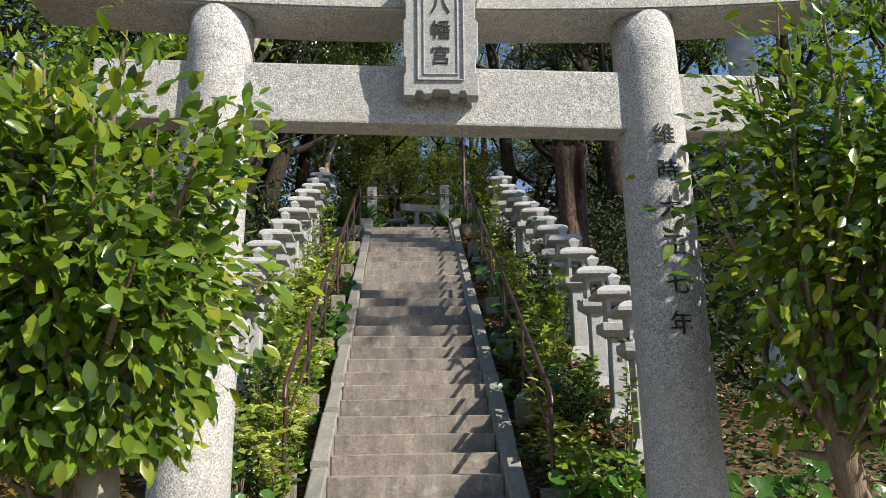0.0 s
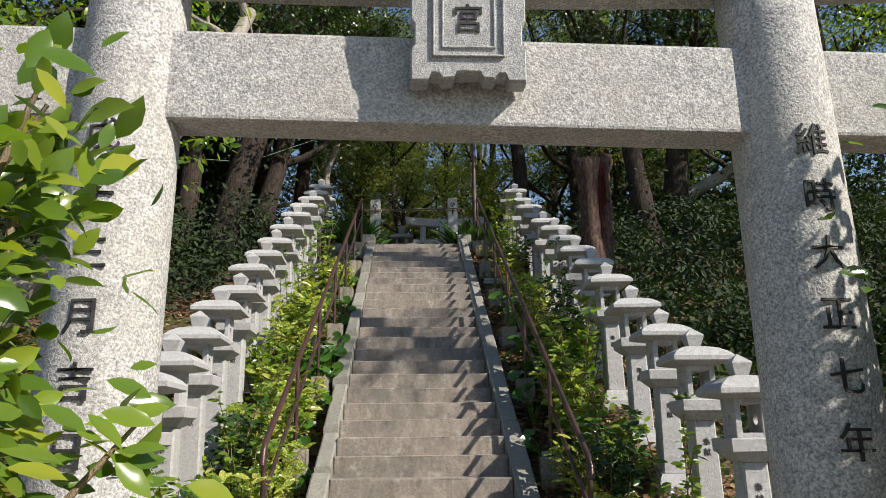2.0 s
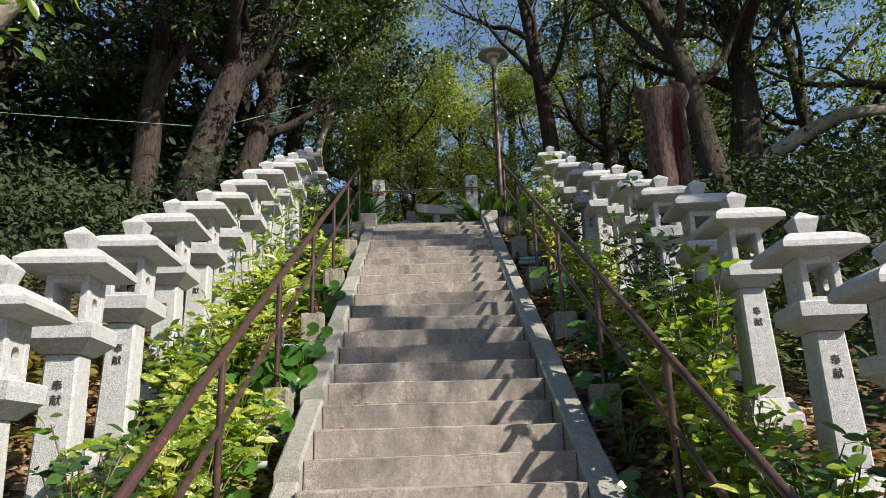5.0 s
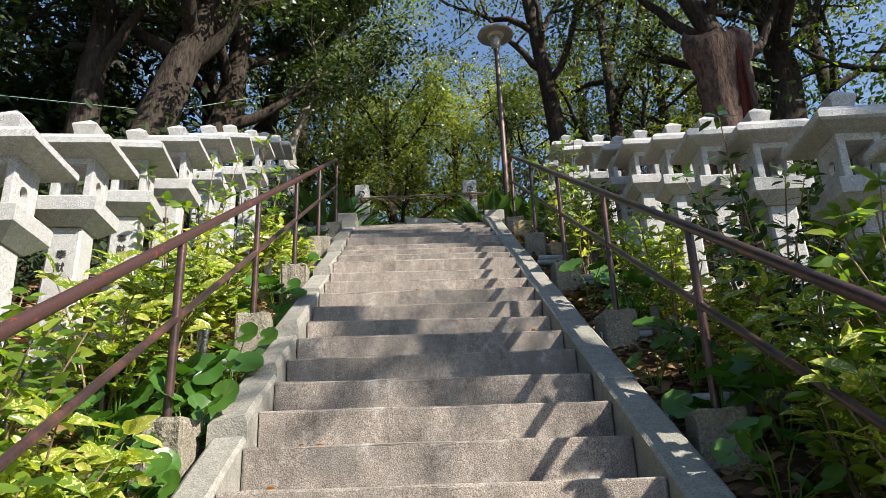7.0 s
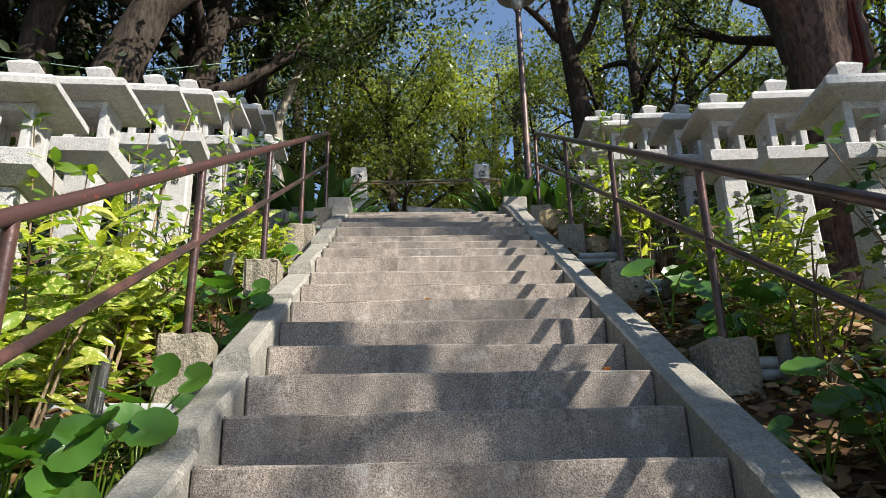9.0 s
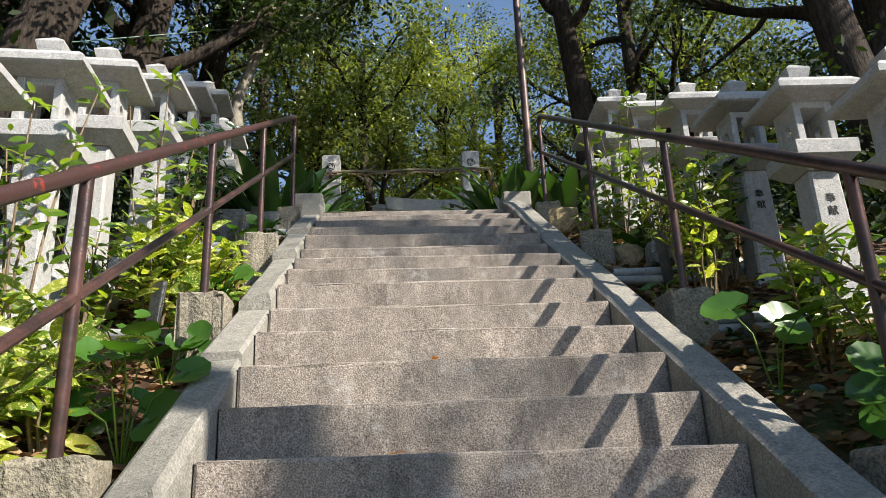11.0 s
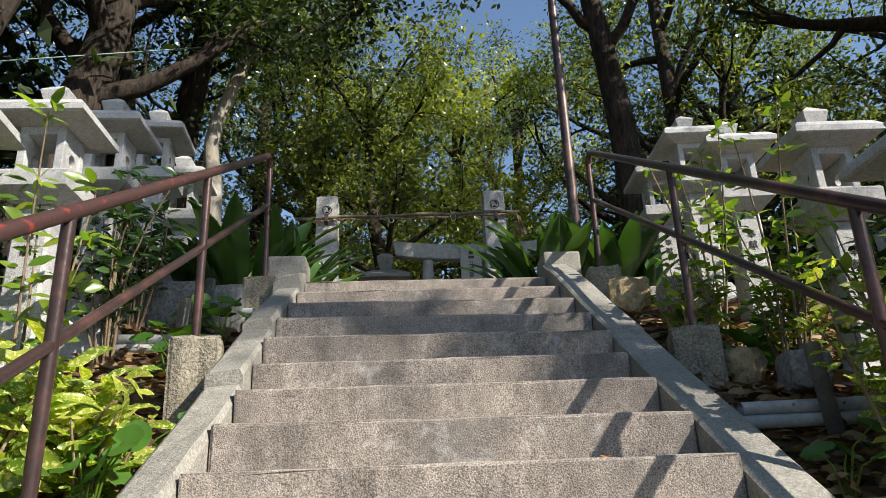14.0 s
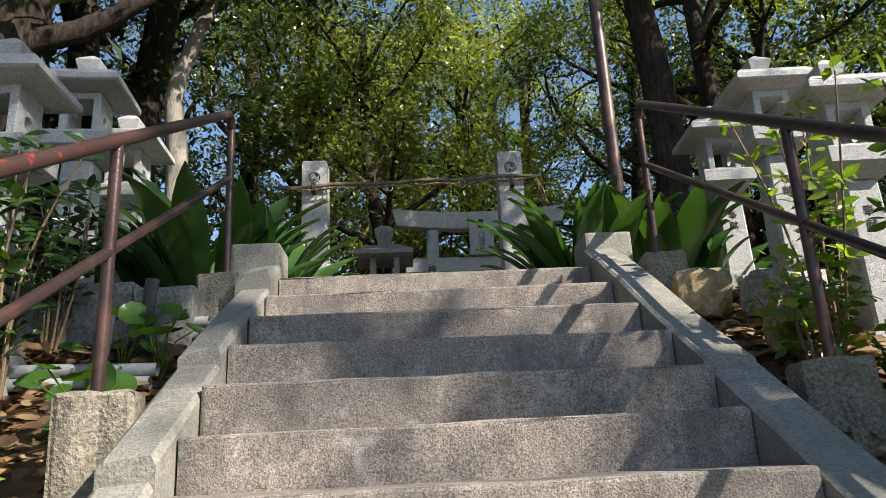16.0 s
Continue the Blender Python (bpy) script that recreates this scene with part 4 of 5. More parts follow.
def stump():
    ob = thing("tree_stump", "tall broken tree stump with reddish hollow heartwood", "tree stump", at=(2.92, 12.3, 3.48))
    rng = np.random.default_rng(3)
    k, m = 30, 32
    v = []
    for i in range(k):
        u = i / (k - 1)
        for j in range(m):
            a = 2 * math.pi * j / m
            r = 0.3 - 0.05 * math.sin(u * 3.0) + 0.16 * max(0, 0.12 - u) / 0.12 + 0.035 * math.sin(3 * a + 4 * u) + 0.012 * math.sin(9 * a + 2 * u) + rng.normal(0, 0.011)
            top = 2.45 + 0.07 * math.sin(a * 2 + 0.7) + 0.06 * math.sin(5 * a) - 0.26 * math.exp(-((a - 4.0) / 0.6) ** 2)
            cleft = math.exp(-((a - 5.35) / 0.42) ** 2) * min(1, max(0, (u - 0.3) / 0.2))
            r *= 1 - 0.6 * cleft
            if u > 0.86:
                r *= 1 + 0.18 * math.sin((u - 0.86) / 0.14 * 3)
            v.append((r * math.cos(a) - 0.03 + 0.06 * u, r * math.sin(a), -0.2 + (top + 0.2) * u))
    for u in (1.0, 0.4):     # the hollow in the top
        for j in range(m):
            a = 2 * math.pi * j / m
            v.append((0.2 * u * math.cos(a) + 0.03, 0.2 * u * math.sin(a), 2.1 - 0.5 * (1 - u)))
    v = np.array(v)
    f = [(i * m + j, i * m + (j + 1) % m, (i + 1) * m + (j + 1) % m, (i + 1) * m + j) for i in range(k - 1) for j in range(m)]
    arrays("trunk", v[:k * m], np.array(f), BARK_STUMP, ob)
    top = v[(k - 1) * m:]
    f2 = [(i * m + j, i * m + (j + 1) % m, (i + 1) * m + (j + 1) % m, (i + 1) * m + j) for i in range(2) for j in range(m)]
    arrays("hollow", top, np.array(f2), BARK_RED, ob, "dark red rotten hollow")
    # strips of heartwood standing in the cleft
    pieces = []
    for j in range(7):
        a = 5.35 + (j - 3) * 0.1
        r = 0.11 + 0.025 * abs(j - 3)
        zt = 2.1 + 0.25 * rng.uniform()
        pieces.append(tube_arrays([(r * math.cos(a), r * math.sin(a), 0.9 + 0.1 * j), (r * 1.02 * math.cos(a), r * 1.02 * math.sin(a), 1.5), (r * 1.05 * math.cos(a) + 0.03, r * 1.05 * math.sin(a), zt)], [0.012, 0.028, 0.01], 6, 0.2, rng))
    arrays("heartwood", *join_arrays(pieces), BARK_RED, ob, "splintered red heartwood")


stump()


# ---- clipped evergreen trees in front of the gate ----
def gate_tree(x, y, crown, r, seed, count, label, size=0.09):
    rng = np.random.default_rng(seed)
    ob = thing("evergreen_tree", label, "tree", "small trees before the gate", (x, y, 0))
    c = np.array(crown) - np.array([x, y, 0])
    trunk = curve_line([(0, 0, -0.1), (0.02, 0.01, 0.45), (-0.02, 0.02, 0.78)], 8)
    arrays("trunk", *tube_arrays(trunk, [0.075, 0.066, 0.062, 0.06, 0.058, 0.056, 0.058, 0.05], 12, 0.05, rng), BARK_PALE if x < 0 else TWIG, ob)
    at, way = [], []
    for i in range(70):
        d = unit(rng.normal(0, 1, 3)) * np.array(r) * rng.uniform(0.55, 1.0)
        goal = c + d
        s = trunk[-1] + np.array([0, 0, rng.uniform(-0.1, 0.05)])
        mid = (s + goal) / 2 + rng.normal(0, 0.07, 3) + np.array([0, 0, -0.06])
        p = curve_line([s, mid, goal], 9)
        arrays("limb", *tube_arrays(p, np.linspace(0.022, 0.003, 9), 5), TWIG, ob)
        for k in range(count // 70):
            u = rng.uniform(0.45, 1.0) ** 0.7
            q = p[min(int(u * 8), 8)] + rng.normal(0, 0.06, 3) * np.array(r) / 0.6
            at.append(q)
            way.append(unit(q - c) * 0.9 + rng.normal(0, 0.55, 3) + np.array([0, 0, -0.1]))
    at, way = np.array(at), np.array(way)
    at, way = at[at[:, 2] > 0.76], way[at[:, 2] > 0.76]
    up = np.array([0.35, -0.65, 0.8]) + 0.6 * unit(at - c) + rng.normal(0, 0.6, at.shape)
    arrays("crown", *leaf_arrays(LEAF_OVAL, at, way, up, size * rng.uniform(0.6, 1.3, len(at))), LEAF_TORII, ob)


gate_tree(-0.93, 2.1, (-1.06, 2.05, 1.4), (0.67, 0.5, 0.66), 11, 8600, "rounded glossy-leaved evergreen tree in front of the gate", 0.062)
gate_tree(1.58, 2.72, (2.1, 2.7, 1.86), (1.08, 0.52, 1.05), 12, 8400, "rounded glossy-leaved evergreen tree shading a gate pillar", 0.07)


# ---- planting beside the stairs ----
def bed_z(x, y):
    return ground_z(x, y) + 0.01


def shrub(label, x, y, h, w, leaf, size, count, seed, stems=9, category="shrub", tilt=(0, 0), droop=-0.1, base=0.3):
    """A bush: stems that fan out, leaves in whorls towards their tips."""
    rng = np.random.default_rng(seed)
    ob = thing("shrub", label, category, "shrubs beside the stairs", (x, y, bed_z(x, y)))
    at, way = [], []
    for i in range(stems):
        a = 2.4 * i + rng.uniform(-0.4, 0.4)
        rad = w * rng.uniform(0.25, 1.0)
        tip = np.array([rad * math.cos(a) + tilt[0], rad * math.sin(a) + tilt[1], h * rng.uniform(0.62, 1.05)])
        p = curve_line([(0.03 * math.cos(a), 0.03 * math.sin(a), -0.06), tip * np.array([0.45, 0.45, 0.5]) + rng.normal(0, 0.03, 3), tip], 9)
        tube("stem", [tuple(q) for q in p], list(np.linspace(0.009, 0.003, 9)), TWIG, ob, sides=5)
        left = count // stems
        for u, share in ((1.0, 0.3), (0.86, 0.24), (0.7, 0.2), (0.55, 0.16), (0.4, 0.1)):
            q = p[int(u * 8)]
            k = max(2, round(left * share))
            turn = rng.uniform(0, 6.28)
            for m in range(k):
                b = turn + 2.4 * m
                out = np.array([math.cos(b), math.sin(b), droop + 0.3 + 0.3 * rng.normal()])
                at.append(q + out * 0.012 + rng.normal(0, 0.018, 3) + np.array([0, 0, -0.035 * (m // 7)]))
                way.append(out)
    at, way = np.array(at), np.array(way)
    up = np.array([0.4, -0.75, 0.8]) + rng.normal(0, 0.35, at.shape)
    arrays("foliage", *leaf_arrays(LEAF_POINTED if leaf is LEAF_AUCUBA else LEAF_OVAL, at, way, up, size * rng.uniform(0.55, 1.2, len(at))), leaf, ob)


AUC = "gold-speckled laurel bush beside the handrail"
CAM = "dark waxy-leaved camellia bush among the lanterns"
FRE = "light green leafy bush before the lanterns"
TALL = "thin tall sapling with sparse green leaves"
BUSHES = [
    # left bank
    (AUC, -1.45, 7.0, 0.8, 0.32, LEAF_AUCUBA, .13, 260), (FRE, -1.75, 6.6, 0.8, 0.3, LEAF_FRESH, .09, 260), (CAM, -1.65, 7.75, 0.8, 0.3, LEAF_CAMELLIA, .09, 260), (FRE, -1.5, 8.3, 0.75, 0.3, LEAF_FRESH, .1, 280),
    (AUC, -1.4, 8.95, 0.62, 0.32, LEAF_AUCUBA, .14, 260), (FRE, -1.8, 9.3, 0.75, 0.28, LEAF_FRESH, .09, 200), (AUC, -1.62, 10.0, 0.6, 0.3, LEAF_AUCUBA, .14, 200), (AUC, -1.6, 10.65, 0.72, 0.36, LEAF_AUCUBA, .15, 320),
    (AUC, -1.58, 11.25, 0.66, 0.34, LEAF_AUCUBA, .15, 280), (AUC, -1.48, 11.72, 0.34, 0.2, LEAF_AUCUBA, .15, 80), (AUC, -1.47, 12.72, 0.6, 0.28, LEAF_AUCUBA, .14, 250), (AUC, -1.27, 13.05, 0.4, 0.2, LEAF_AUCUBA, .13, 130),
    (AUC, -1.5, 13.05, 0.36, 0.22, LEAF_AUCUBA, .14, 110), (TALL, -1.75, 11.9, 1.35, 0.3, LEAF_FRESH, .085, 150), (TALL, -1.72, 10.9, 1.2, 0.24, LEAF_FRESH, .09, 110), (TALL, -1.7, 13.35, 1.25, 0.26, LEAF_FRESH, .1, 130),
    (CAM, -1.75, 14.3, 0.95, 0.32, LEAF_CAMELLIA, .095, 300), (CAM, -1.85, 14.9, 0.85, 0.28, LEAF_CAMELLIA, .09, 220), (FRE, -1.75, 12.55, 0.5, 0.22, LEAF_FRESH, .09, 100),
    (FRE, -1.5, 7.35, 0.75, 0.3, LEAF_FRESH, .085, 260), (AUC, -1.32, 7.9, 0.5, 0.26, LEAF_AUCUBA, .13, 200), (FRE, -1.38, 8.65, 0.55, 0.28, LEAF_FRESH, .085, 220), (FRE, -1.66, 9.15, 0.7, 0.3, LEAF_FRESH, .085, 220),
    (CAM, -1.6, 6.8, 0.65, 0.3, LEAF_CAMELLIA, .085, 240), (FRE, -1.3, 6.85, 0.42, 0.25, LEAF_FRESH, .08, 200), (AUC, -1.5, 8.0, 0.7, 0.3, LEAF_AUCUBA, .12, 240), (FRE, -1.72, 8.0, 0.7, 0.28, LEAF_FRESH, .08, 220),
    # right bank
    (CAM, 1.6, 7.3, 0.8, 0.36, LEAF_CAMELLIA, .085, 380), (FRE, 1.45, 6.8, 0.45, 0.28, LEAF_FRESH, .085, 240), (FRE, 1.5, 9.0, 0.6, 0.3, LEAF_FRESH, .09, 280),
    (AUC, 1.5, 8.55, 0.8, 0.36, LEAF_AUCUBA, .13, 260), (AUC, 1.4, 7.8, 0.5, 0.26, LEAF_AUCUBA, .13, 150), (CAM, 1.8, 9.9, 0.9, 0.34, LEAF_CAMELLIA, .085, 320), (FRE, 1.7, 8.85, 1.05, 0.36, LEAF_FRESH, .105, 240),
    (AUC, 1.42, 7.15, 0.45, 0.24, LEAF_AUCUBA, .13, 150), (FRE, 1.75, 7.75, 0.55, 0.3, LEAF_FRESH, .1, 200), (TALL, 1.85, 6.5, 1.3, 0.24, LEAF_FRESH, .08, 150), (FRE, 1.45, 8.25, 0.6, 0.3, LEAF_FRESH, .1, 200),
    (FRE, 1.62, 8.15, 0.7, 0.2, LEAF_FRESH, .1, 110), (AUC, 1.55, 8.95, 0.6, 0.3, LEAF_AUCUBA, .13, 220), (AUC, 1.68, 9.5, 0.55, 0.3, LEAF_AUCUBA, .14, 200), (AUC, 1.66, 10.05, 0.62, 0.32, LEAF_AUCUBA, .14, 260),
    (CAM, 1.92, 10.55, 1.35, 0.38, LEAF_CAMELLIA, .1, 260), (FRE, 1.85, 9.2, 1.0, 0.34, LEAF_FRESH, .115, 280), (AUC, 1.62, 11.0, 0.5, 0.28, LEAF_AUCUBA, .1, 200), (AUC, 1.75, 11.6, 0.55, 0.36, LEAF_AUCUBA, .11, 320),
    (AUC, 1.62, 12.0, 0.48, 0.25, LEAF_FRESH, .1, 170), (AUC, 1.5, 12.72, 0.75, 0.28, LEAF_AUCUBA, .11, 210), (FRE, 1.72, 13.05, 0.8, 0.25, LEAF_FRESH, .09, 180), (TALL, 1.68, 13.75, 1.25, 0.28, LEAF_FRESH, .09, 150),
    (AUC, 1.72, 13.85, 0.42, 0.24, LEAF_FRESH, .075, 260), (FRE, 1.42, 14.2, 0.42, 0.2, LEAF_FRESH, .075, 200), (TALL, 1.7, 14.5, 1.15, 0.28, LEAF_FRESH, .09, 170), (CAM, 1.88, 13.2, 0.8, 0.26, LEAF_CAMELLIA, .085, 170),
    # court behind the gate
    (FRE, -1.75, 5.9, 0.5, 0.3, LEAF_FRESH, .11, 220), (FRE, 1.6, 6.2, 0.55, 0.3, LEAF_FRESH, .1, 240), (FRE, -2.6, 5.6, 0.45, 0.35, LEAF_FRESH, .11, 240),
]
for i, (label, x, y, h, w, leaf, size, count) in enumerate(BUSHES):
    shrub(label, x, y, h + 0.08, w * 1.1, leaf, size, int(count * 1.15), 100 + i, 5 if label == TALL else 12)


def round_leaf_clump(x, y, n, size, seed, reach=0.22):
    rng = np.random.default_rng(seed)
    ob = thing("leopard_plant", "clump of round glossy green leaves on stalks", "plant", "round-leaved plants", (x, y, bed_z(x, y)))
    for i in range(n):
        a = 2.4 * i + rng.uniform(-0.4, 0.4)
        r = reach * rng.uniform(0.25, 1.0)
        z = rng.uniform(0.16, 0.42) if size > 0.19 else rng.uniform(0.07, 0.28)
        tip = (r * math.cos(a), r * math.sin(a), z)
        tube("stalk", [(0, 0, -0.04), (tip[0] * 0.4, tip[1] * 0.4, z * 0.7), tip], [0.005, 0.004, 0.003], LEAF_FRESH, ob, sides=5)
        way = np.array([(math.cos(a), math.sin(a), 0.1)])
        up = np.array([0.5 * math.cos(a), 0.4 * math.sin(a) - 0.95, 0.75]) + rng.normal(0, 0.25, 3)
        arrays("leaf", *leaf_arrays(LEAF_DISC, np.array([tip]), way, up[None], np.array([0.8 * size * rng.uniform(0.6, 1.15)])), LEAF_ROUND, ob)


for i, (x, y, n, s) in enumerate([(-1.2, 7.6, 9, .17), (-1.22, 8.2, 10, .17), (-1.35, 8.8, 11, .18), (-1.2, 9.3, 15, .2), (-1.42, 9.6, 16, .2), (-1.16, 9.85, 16, .22), (-1.54, 10.0, 13, .2), (-1.36, 10.2, 16, .24), (-1.15, 10.3, 12, .2), (-1.16, 10.65, 9, .2),
                                  (-1.21, 11.72, 9, .23), (-1.28, 12.35, 9, .17), (-1.18, 12.42, 5, .17), (-1.19, 12.9, 6, .2), (-1.19, 13.3, 5, .15), (-1.33, 14.1, 10, .17), (-1.25, 14.65, 8, .15), (-1.5, 12.35, 6, .16), (-1.45, 14.75, 6, .14),
                                  (1.22, 7.4, 9, .17), (1.22, 8.6, 9, .17), (1.25, 9.2, 9, .2), (1.5, 9.62, 8, .26), (1.32, 9.82, 8, .24), (1.42, 10.3, 10, .24), (1.25, 10.45, 6, .18), (1.42, 11.2, 11, .2), (1.3, 11.85, 3, .26),
                                  (1.62, 11.35, 8, .18), (1.5, 13.9, 9, .19), (1.28, 12.9, 4, .17), (1.7, 6.0, 14, .2), (1.35, 6.3, 12, .2), (2.3, 5.2, 14, .2), (2.9, 4.7, 14, .2), (2.0, 4.9, 12, .18), (-1.35, 6.25, 12, .18), (-1.8, 5.3, 12, .18), (-2.3, 4.8, 10, .17), (3.0, 5.8, 14, .2), (2.6, 6.9, 14, .18)]):
    round_leaf_clump(x, y, n, s, 300 + i)


def strap_leaf_shape():
    pts, tris, k = [], [], 8
    for i in range(k + 1):
        u = i / k
        w = 0.108 * math.sin(math.pi * min(1, 0.06 + u * 0.94)) ** 0.7 * (1 if u < 0.6 else 1 - 0.3 * (u - 0.6)) if i < k else 0.003
        w = max(w, 0.012) if i < k else 0.003
        droop = -0.26 * u ** 2.8
        pts += [(-w, u * (1 - 0.12 * u), droop + 0.02), (0, u * (1 - 0.12 * u), droop - 0.012), (w, u * (1 - 0.12 * u), droop + 0.02)]
    for i in range(k):
        a = 3 * i
        tris += [(a, a + 1, a + 4), (a, a + 4, a + 3), (a + 1, a + 2, a + 5), (a + 1, a + 5, a + 4)]
    return np.array(pts), np.array(tris)


STRAP = strap_leaf_shape()


def cast_iron_plant(x, y, z, n, size, seed, w=0.2):
    rng = np.random.default_rng(seed)
    ob = thing("cast_iron_plant", "dense clump of broad upright dark green strap leaves", "plant", "strap-leaved plants at the stairs' head", (x, y, z))
    for i in range(n):
        a = 2.4 * i + rng.uniform(-0.4, 0.4)
        r = w * math.sqrt(rng.uniform(0, 1))
        steep = 3.2 - 1.9 * r / w + rng.uniform(-0.3, 0.3)
        at = np.array([(r * math.cos(a), r * math.sin(a), -0.05)])
        way = np.array([(math.cos(a), math.sin(a), max(steep, 0.6))])
        up = np.array([(-math.cos(a) * 0.6 + 0.2, -math.sin(a) * 0.6 - 0.45, 0.6)]) + rng.normal(0, 0.35, (1, 3))
        arrays("leaf", *leaf_arrays(STRAP, at, way, up, np.array([size * rng.uniform(0.7, 1.1)])), LEAF_STRAP, ob)


for i, (x, y, z, n, s, w) in enumerate([(-1.38, 15.85, 5.12, 46, 0.92, 0.27), (-1.1, 16.3, 5.1, 34, 0.8, 0.2), (-1.75, 16.1, 5.1, 26, 0.8, 0.2), (1.02, 16.0, 5.12, 44, 0.85, 0.26), (1.45, 15.95, 5.12, 40, 0.82, 0.24), (1.8, 16.05, 5.1, 26, 0.7, 0.2), (-0.98, 17.0, 5.1, 16, 0.5, 0.14)]):
    cast_iron_plant(x, y, z, int(n * 1.2), s * 1.0, 400 + i, w)


# ---- low cover, fallen leaves ----
def scatter(name, label, category, n, xr, yr, shape, size, mat, seed, lift=0.01, flat=0.25, height=0.0, sides=(-1, 1)):
    rng = np.random.default_rng(seed)
    x = rng.uniform(*xr, n) * rng.choice(sides, n)
    y = rng.uniform(*yr, n)
    z = np.array([ground_z(a, b) for a, b in zip(x, y)]) + lift + np.abs(rng.normal(0, 1, n)) * height
    a = rng.uniform(0, 6.28, n)
    way = np.stack([np.cos(a), np.sin(a), rng.normal(0, 0.2, n)], 1)
    up = np.array([0.1, -0.5, 0.9]) + rng.normal(0, flat, (n, 3))
    v, f = leaf_arrays(shape, np.stack([x, y, z], 1), way, up, size * rng.uniform(0.6, 1.3, n))
    return tagged(arrays(name, v, f, mat), label, category, kind="stuff")


FALLEN = leaf_material("fallen_leaf_tones", [(0.08, 0.04, 0.022), (0.15, 0.08, 0.04), (0.26, 0.15, 0.07), (0.33, 0.23, 0.13), (0.22, 0.07, 0.03)], 0.7, 0.12)
scatter("fallen_leaves", "dry brown and ochre leaves lying on the bank", "fallen leaves", 15000, (1.13, 2.6), (6.4, 15.3), LEAF_OVAL, 0.085, FALLEN, 21, 0.02, 0.45, 0.014)
scatter("fallen_leaves", "dry brown leaves on the woodland floor", "fallen leaves", 6000, (2.4, 5), (4.2, 13), LEAF_PLAIN, 0.09, FALLEN, 22, 0.03, 0.4, 0.015)
scatter("ivy", "small-leaved green ivy creeping over the bank", "ivy", 3400, (1.13, 1.9), (6.4, 11.6), LEAF_OVAL, 0.055, LEAF_FRESH, 23, 0.03, 0.5, 0.05, (-1,))
scatter("ivy", "small-leaved dark ivy creeping over the bank", "ivy", 1500, (1.3, 2.1), (6.4, 13), LEAF_OVAL, 0.055, LEAF_CAMELLIA, 24, 0.03, 0.5, 0.05, (1,))
scatter("ferns", "yellowing ferns and weeds under the trees", "ferns", 5000, (2.5, 5.5), (6.2, 10.5), LEAF_OVAL, 0.12, LEAF_FERN, 25, 0.03, 0.6, 0.13, (-1,))
scatter("ground_cover", "low leafy weeds on the woodland floor", "weeds", 6000, (2.5, 6.5), (6.0, 13), LEAF_OVAL, 0.08, LEAF_CAMELLIA, 26, 0.03, 0.6, 0.08, (1,))


def leaning_crown():
    rng = np.random.default_rng(9)
    c = np.concatenate([rng.normal((-3.75, 7.3, 4.35), (0.5, 0.35, 0.5), (60, 3)), rng.normal((-4.5, 7.2, 3.6), (0.35, 0.3, 0.4), (26, 3)), rng.normal((-2.9, 7.5, 5.1), (0.4, 0.3, 0.35), (30, 3)), rng.normal((-2.8, 7.35, 4.25), (0.33, 0.18, 0.25), (48, 3)), rng.normal((-3.3, 7.3, 4.0), (0.3, 0.18, 0.2), (16, 3))])
    ob = thing("leafy_branch", "sunlit leafy boughs hanging beside the leaning trunk", "tree branch", at=(-3.4, 8.0, 3.2))
    o = np.array((-3.4, 8.0, 3.2))
    for i in range(0, len(c), 6):
        p = curve_line([(0, 0, 0), (c[i] - o) * 0.5 + rng.normal(0, 0.1, 3), c[i] - o], 8)
        tube("twig", [tuple(q) for q in p], list(np.linspace(0.02, 0.004, 8)), TWIG, ob, sides=5)
    arrays("foliage", *crown_leaves(rng, c - o, 34, 0.14, 0.1, LEAF_OVAL, 0.7), LEAF_FRESH, ob)


leaning_crown()


# ---- pipes, stones, small things ----
def retaining_pipe(x0, x1, y, peg_x, seed):
    rng = random.Random(seed)
    side = 1 if x0 > 0 else -1
    z = bed_z(x0 + (x1 - x0) * 0.22, y) + 0.025
    ob = thing("drain_pipe", "grey plastic pipe staked across the bank to hold soil", "pipe", "soil-holding pipes", (0, y, z))
    for k in range(2):
        zz = 0.028 + 0.055 * k
        dx = rng.uniform(-0.08, 0.08)
        tube("pipe", [(x0 + dx, rng.uniform(-.01, .01), zz - 0.01), ((x0 + x1) / 2, 0, zz), (x1 + dx, rng.uniform(-.02, .02), zz + 0.01)], 0.028, PIPE, ob, sides=14)
    for k in range(4):
        hx = x0 + (x1 - x0) * (0.18 + 0.21 * k)
        tube("drain_hole", [(hx, -0.024, 0.083), (hx, -0.0292, 0.084)], 0.0055, INK, ob, sides=8)
    for px in peg_x:
        bm = bmesh.new()
        loft(bm, [ring(0.033, -0.2, 16, px, -0.066), ring(0.033, 0.2, 16, px, -0.066)], False)
        bmesh.ops.solidify(bm, geom=list(bm.faces), thickness=0.004)
        bmesh.ops.transform(bm, matrix=Matrix.Rotation(rng.uniform(-0.12, 0.12), 4, "Y"), verts=bm.verts)
        part("stake", bm, PIPE, ob, smooth=True)


for i, y in enumerate((9.2, 10.9, 12.62, 14.5, 15.0)):
    retaining_pipe(-1.18, -2.1, y, (-1.42, -1.85), 500 + i)
for i, y in enumerate((8.4, 10.0, 11.1, 12.45, 13.32)):
    retaining_pipe(1.2, 2.2, y, (1.5, 1.95), 520 + i)


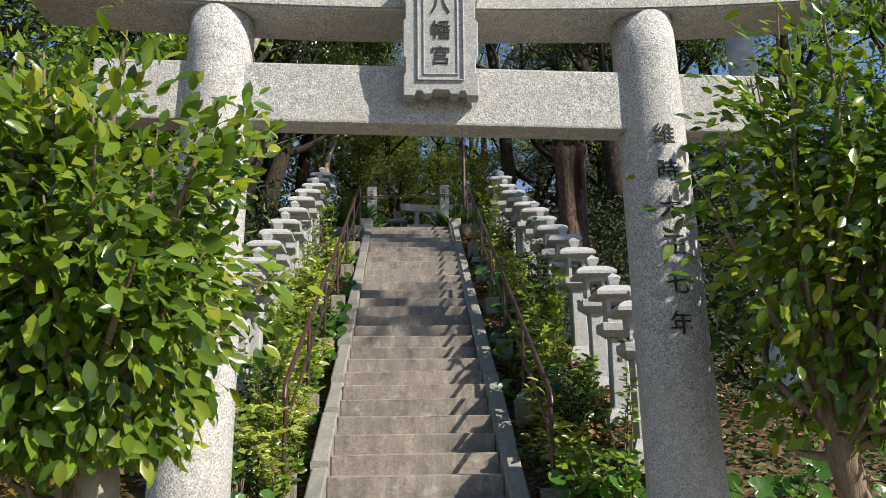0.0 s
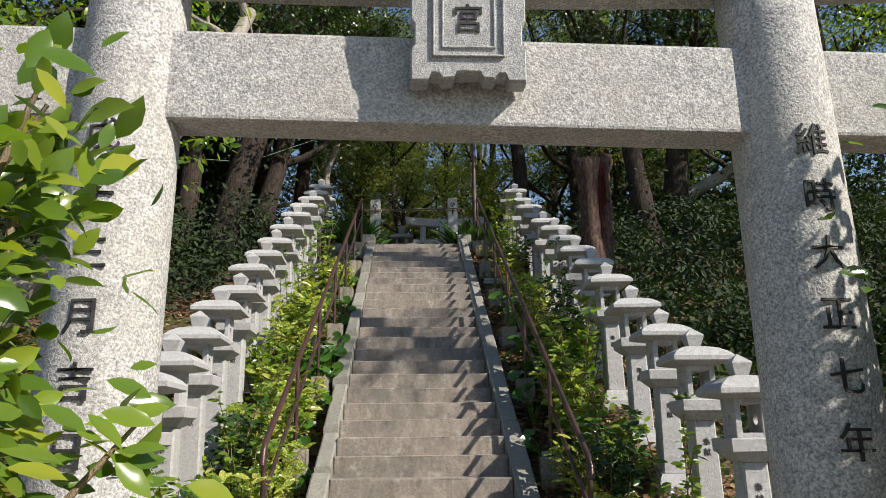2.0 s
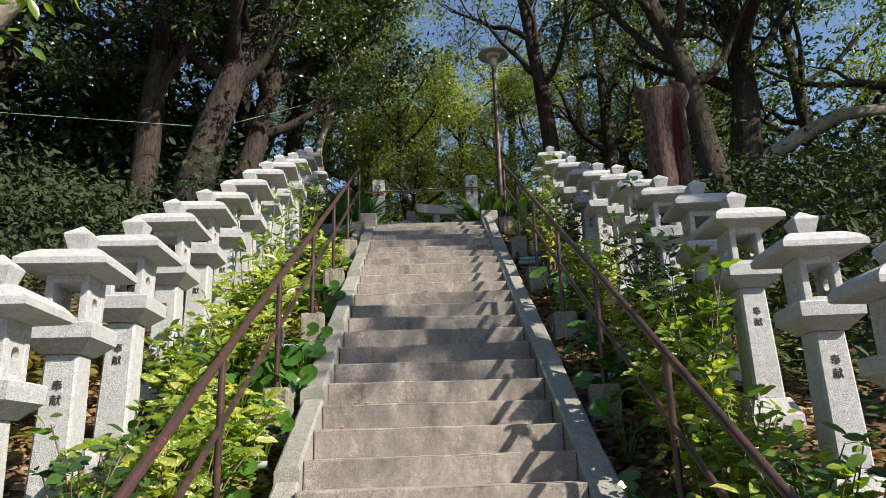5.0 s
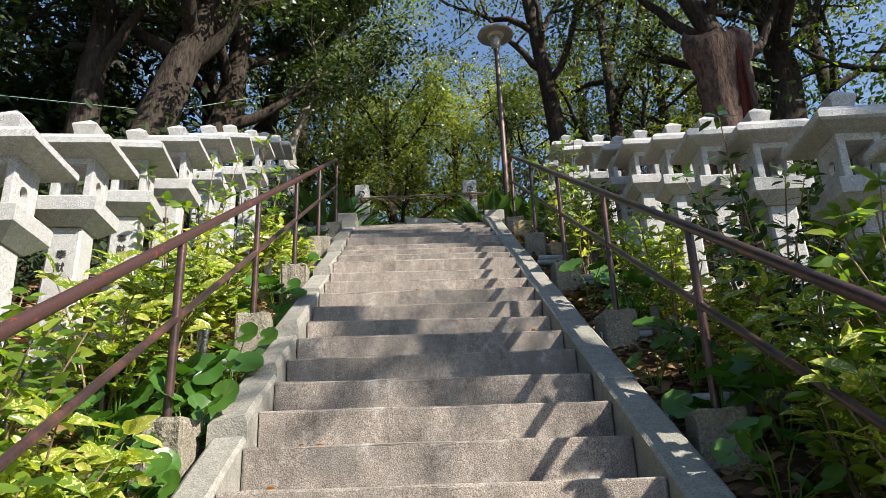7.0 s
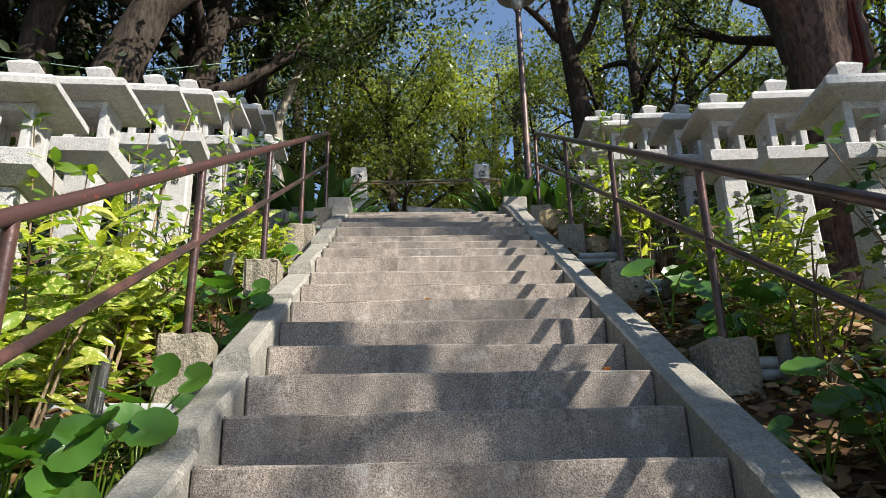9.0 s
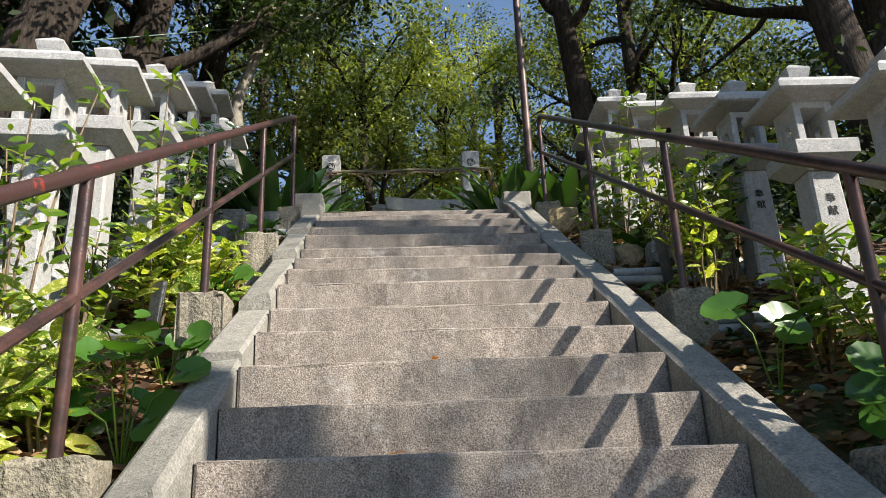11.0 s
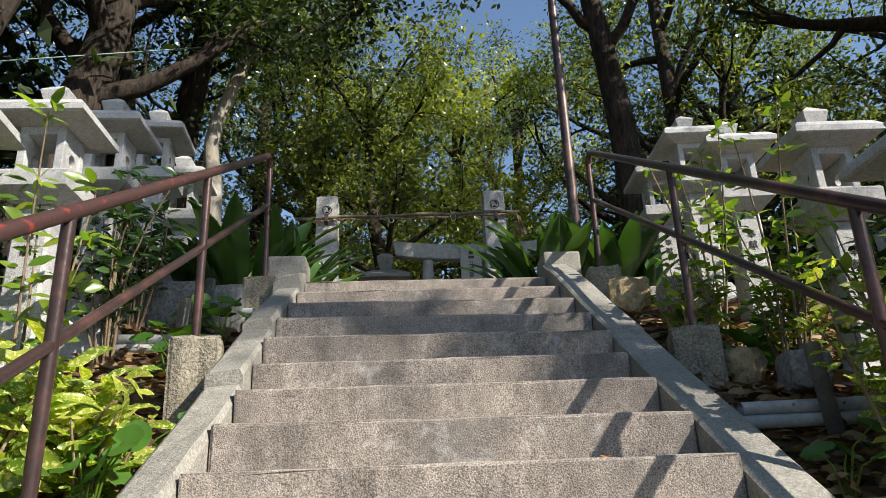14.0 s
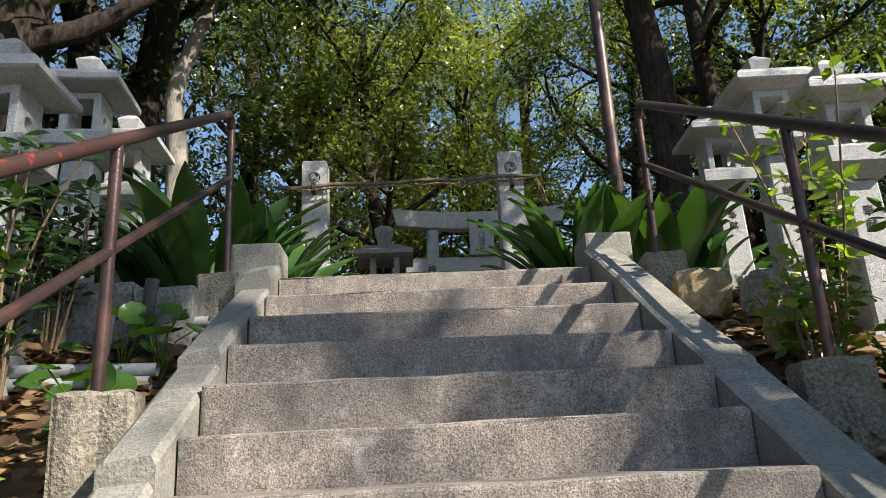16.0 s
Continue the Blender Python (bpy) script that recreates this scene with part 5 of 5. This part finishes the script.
def rock(name, label, x, y, z, r, mat, seed):
    rng = np.random.default_rng(seed)
    bm = bmesh.new()
    bmesh.ops.create_icosphere(bm, subdivisions=3, radius=1)
    for v in bm.verts:
        d = v.co.normalized()
        k = 1 + 0.28 * noise.noise(d * 1.3 + Vector((seed, 0, 0))) + 0.12 * noise.noise(d * 3.1 + Vector((0, seed, 0)))
        q = d * k
        q = Vector([math.copysign(min(abs(c), 0.72), c) for c in q])
        v.co = Vector((q.x * r[0], q.y * r[1], q.z * r[2]))
    ob = part(name, bm, mat)
    ob.matrix_basis = pose(x, y, z, 0, 0, float(rng.uniform(0, 360)))
    tagged(ob, label, "rock", "rocks at the stairs' head")


for i, (x, y, z, r, m) in enumerate([(1.33, 14.98, 4.88, (.23, .18, .18), ROCK), (1.43, 13.92, 4.2, (.21, .15, .15), ROCK), (1.55, 14.72, 4.84, (.16, .12, .14), GREY_ROCK), (1.42, 14.4, 4.6, (.14, .1, .12), ROCK),
                                     (1.6, 13.55, 4.14, (.15, .12, .12), GREY_ROCK), (1.75, 14.95, 4.85, (.2, .14, .15), GREY_ROCK), (1.35, 15.1, 4.95, (.14, .1, .14), GREY_ROCK)]):
    rock("rock", "ochre lichen-stained rock by the kerb" if m is ROCK else "grey rough rock by the kerb", x, y, z, r, m, 600 + i)


def edging(label, x0, x1, y, z, count, seed, mat):
    wall = thing("stone_edging", label, "stone edging", at=(0, y, z))
    rng = random.Random(seed)
    w = (x1 - x0) / count
    for i in range(count):
        bm = worn_block((x0 + i * w + 0.006, -0.08 + rng.uniform(-.02, .02), -0.25), (x0 + (i + 1) * w - 0.006, 0.08, 0.1 + rng.uniform(-.02, .02)), rng, 3, 0.008, 0.015)
        part("stone", bm, mat, wall)


edging("rough grey stones edging the upper bed", -2.1, -1.2, 15.02, 4.95, 3, 1, GREY_ROCK)
edging("rough grey stones edging the upper bed", 1.5, 2.25, 15.45, 4.98, 3, 2, GREY_ROCK)
edging("low grey stone edging of the court", -4.0, -1.45, 4.6, 0.05, 6, 3, GREY_ROCK)

pole = thing("grey_post", "tall plain grey post standing behind the gate", "post", at=(4.25, 8.15, 1.2))
tube("post", [(0, 0, -0.3), (0, 0, 3.5), (0, 0, 7.5)], [0.19, 0.175, 0.155], PIPE, pole, sides=24)
wire = tube("cable", [(-9, 13.0, 6.4), (-3.51, 15.2, 6.88), (-1.67, 17.3, 8.6), (0.2, 19.5, 9.6)], 0.006, WIRE, sides=6)
tagged(wire, "thin green cable strung between the trees", "cable")

RED_LEAF = leaf_material("red_fallen_leaf", [(0.4, 0.05, 0.02), (0.5, 0.16, 0.04), (0.45, 0.33, 0.08)], 0.6, 0.2)
rng_steps = random.Random(77)
for i in range(22):
    n = rng_steps.choice(range(3, 26))
    y, z = nose(n)
    x = rng_steps.uniform(-0.78, 0.78)
    a = rng_steps.uniform(0, 6.28)
    leaf = arrays("fallen_leaf", *leaf_arrays(LEAF_OVAL, np.array([(0, 0, 0)]), np.array([(math.cos(a), math.sin(a), 0.15)]), np.array([(0.1, 0.1, 1.0)]), np.array([rng_steps.uniform(0.04, 0.08)])), RED_LEAF)
    leaf.location = (x, y + rng_steps.uniform(0.06, 0.25), z + 0.008)
    tagged(leaf, "small dry red-brown leaf lying on a step", "fallen leaf", "leaves on the steps")
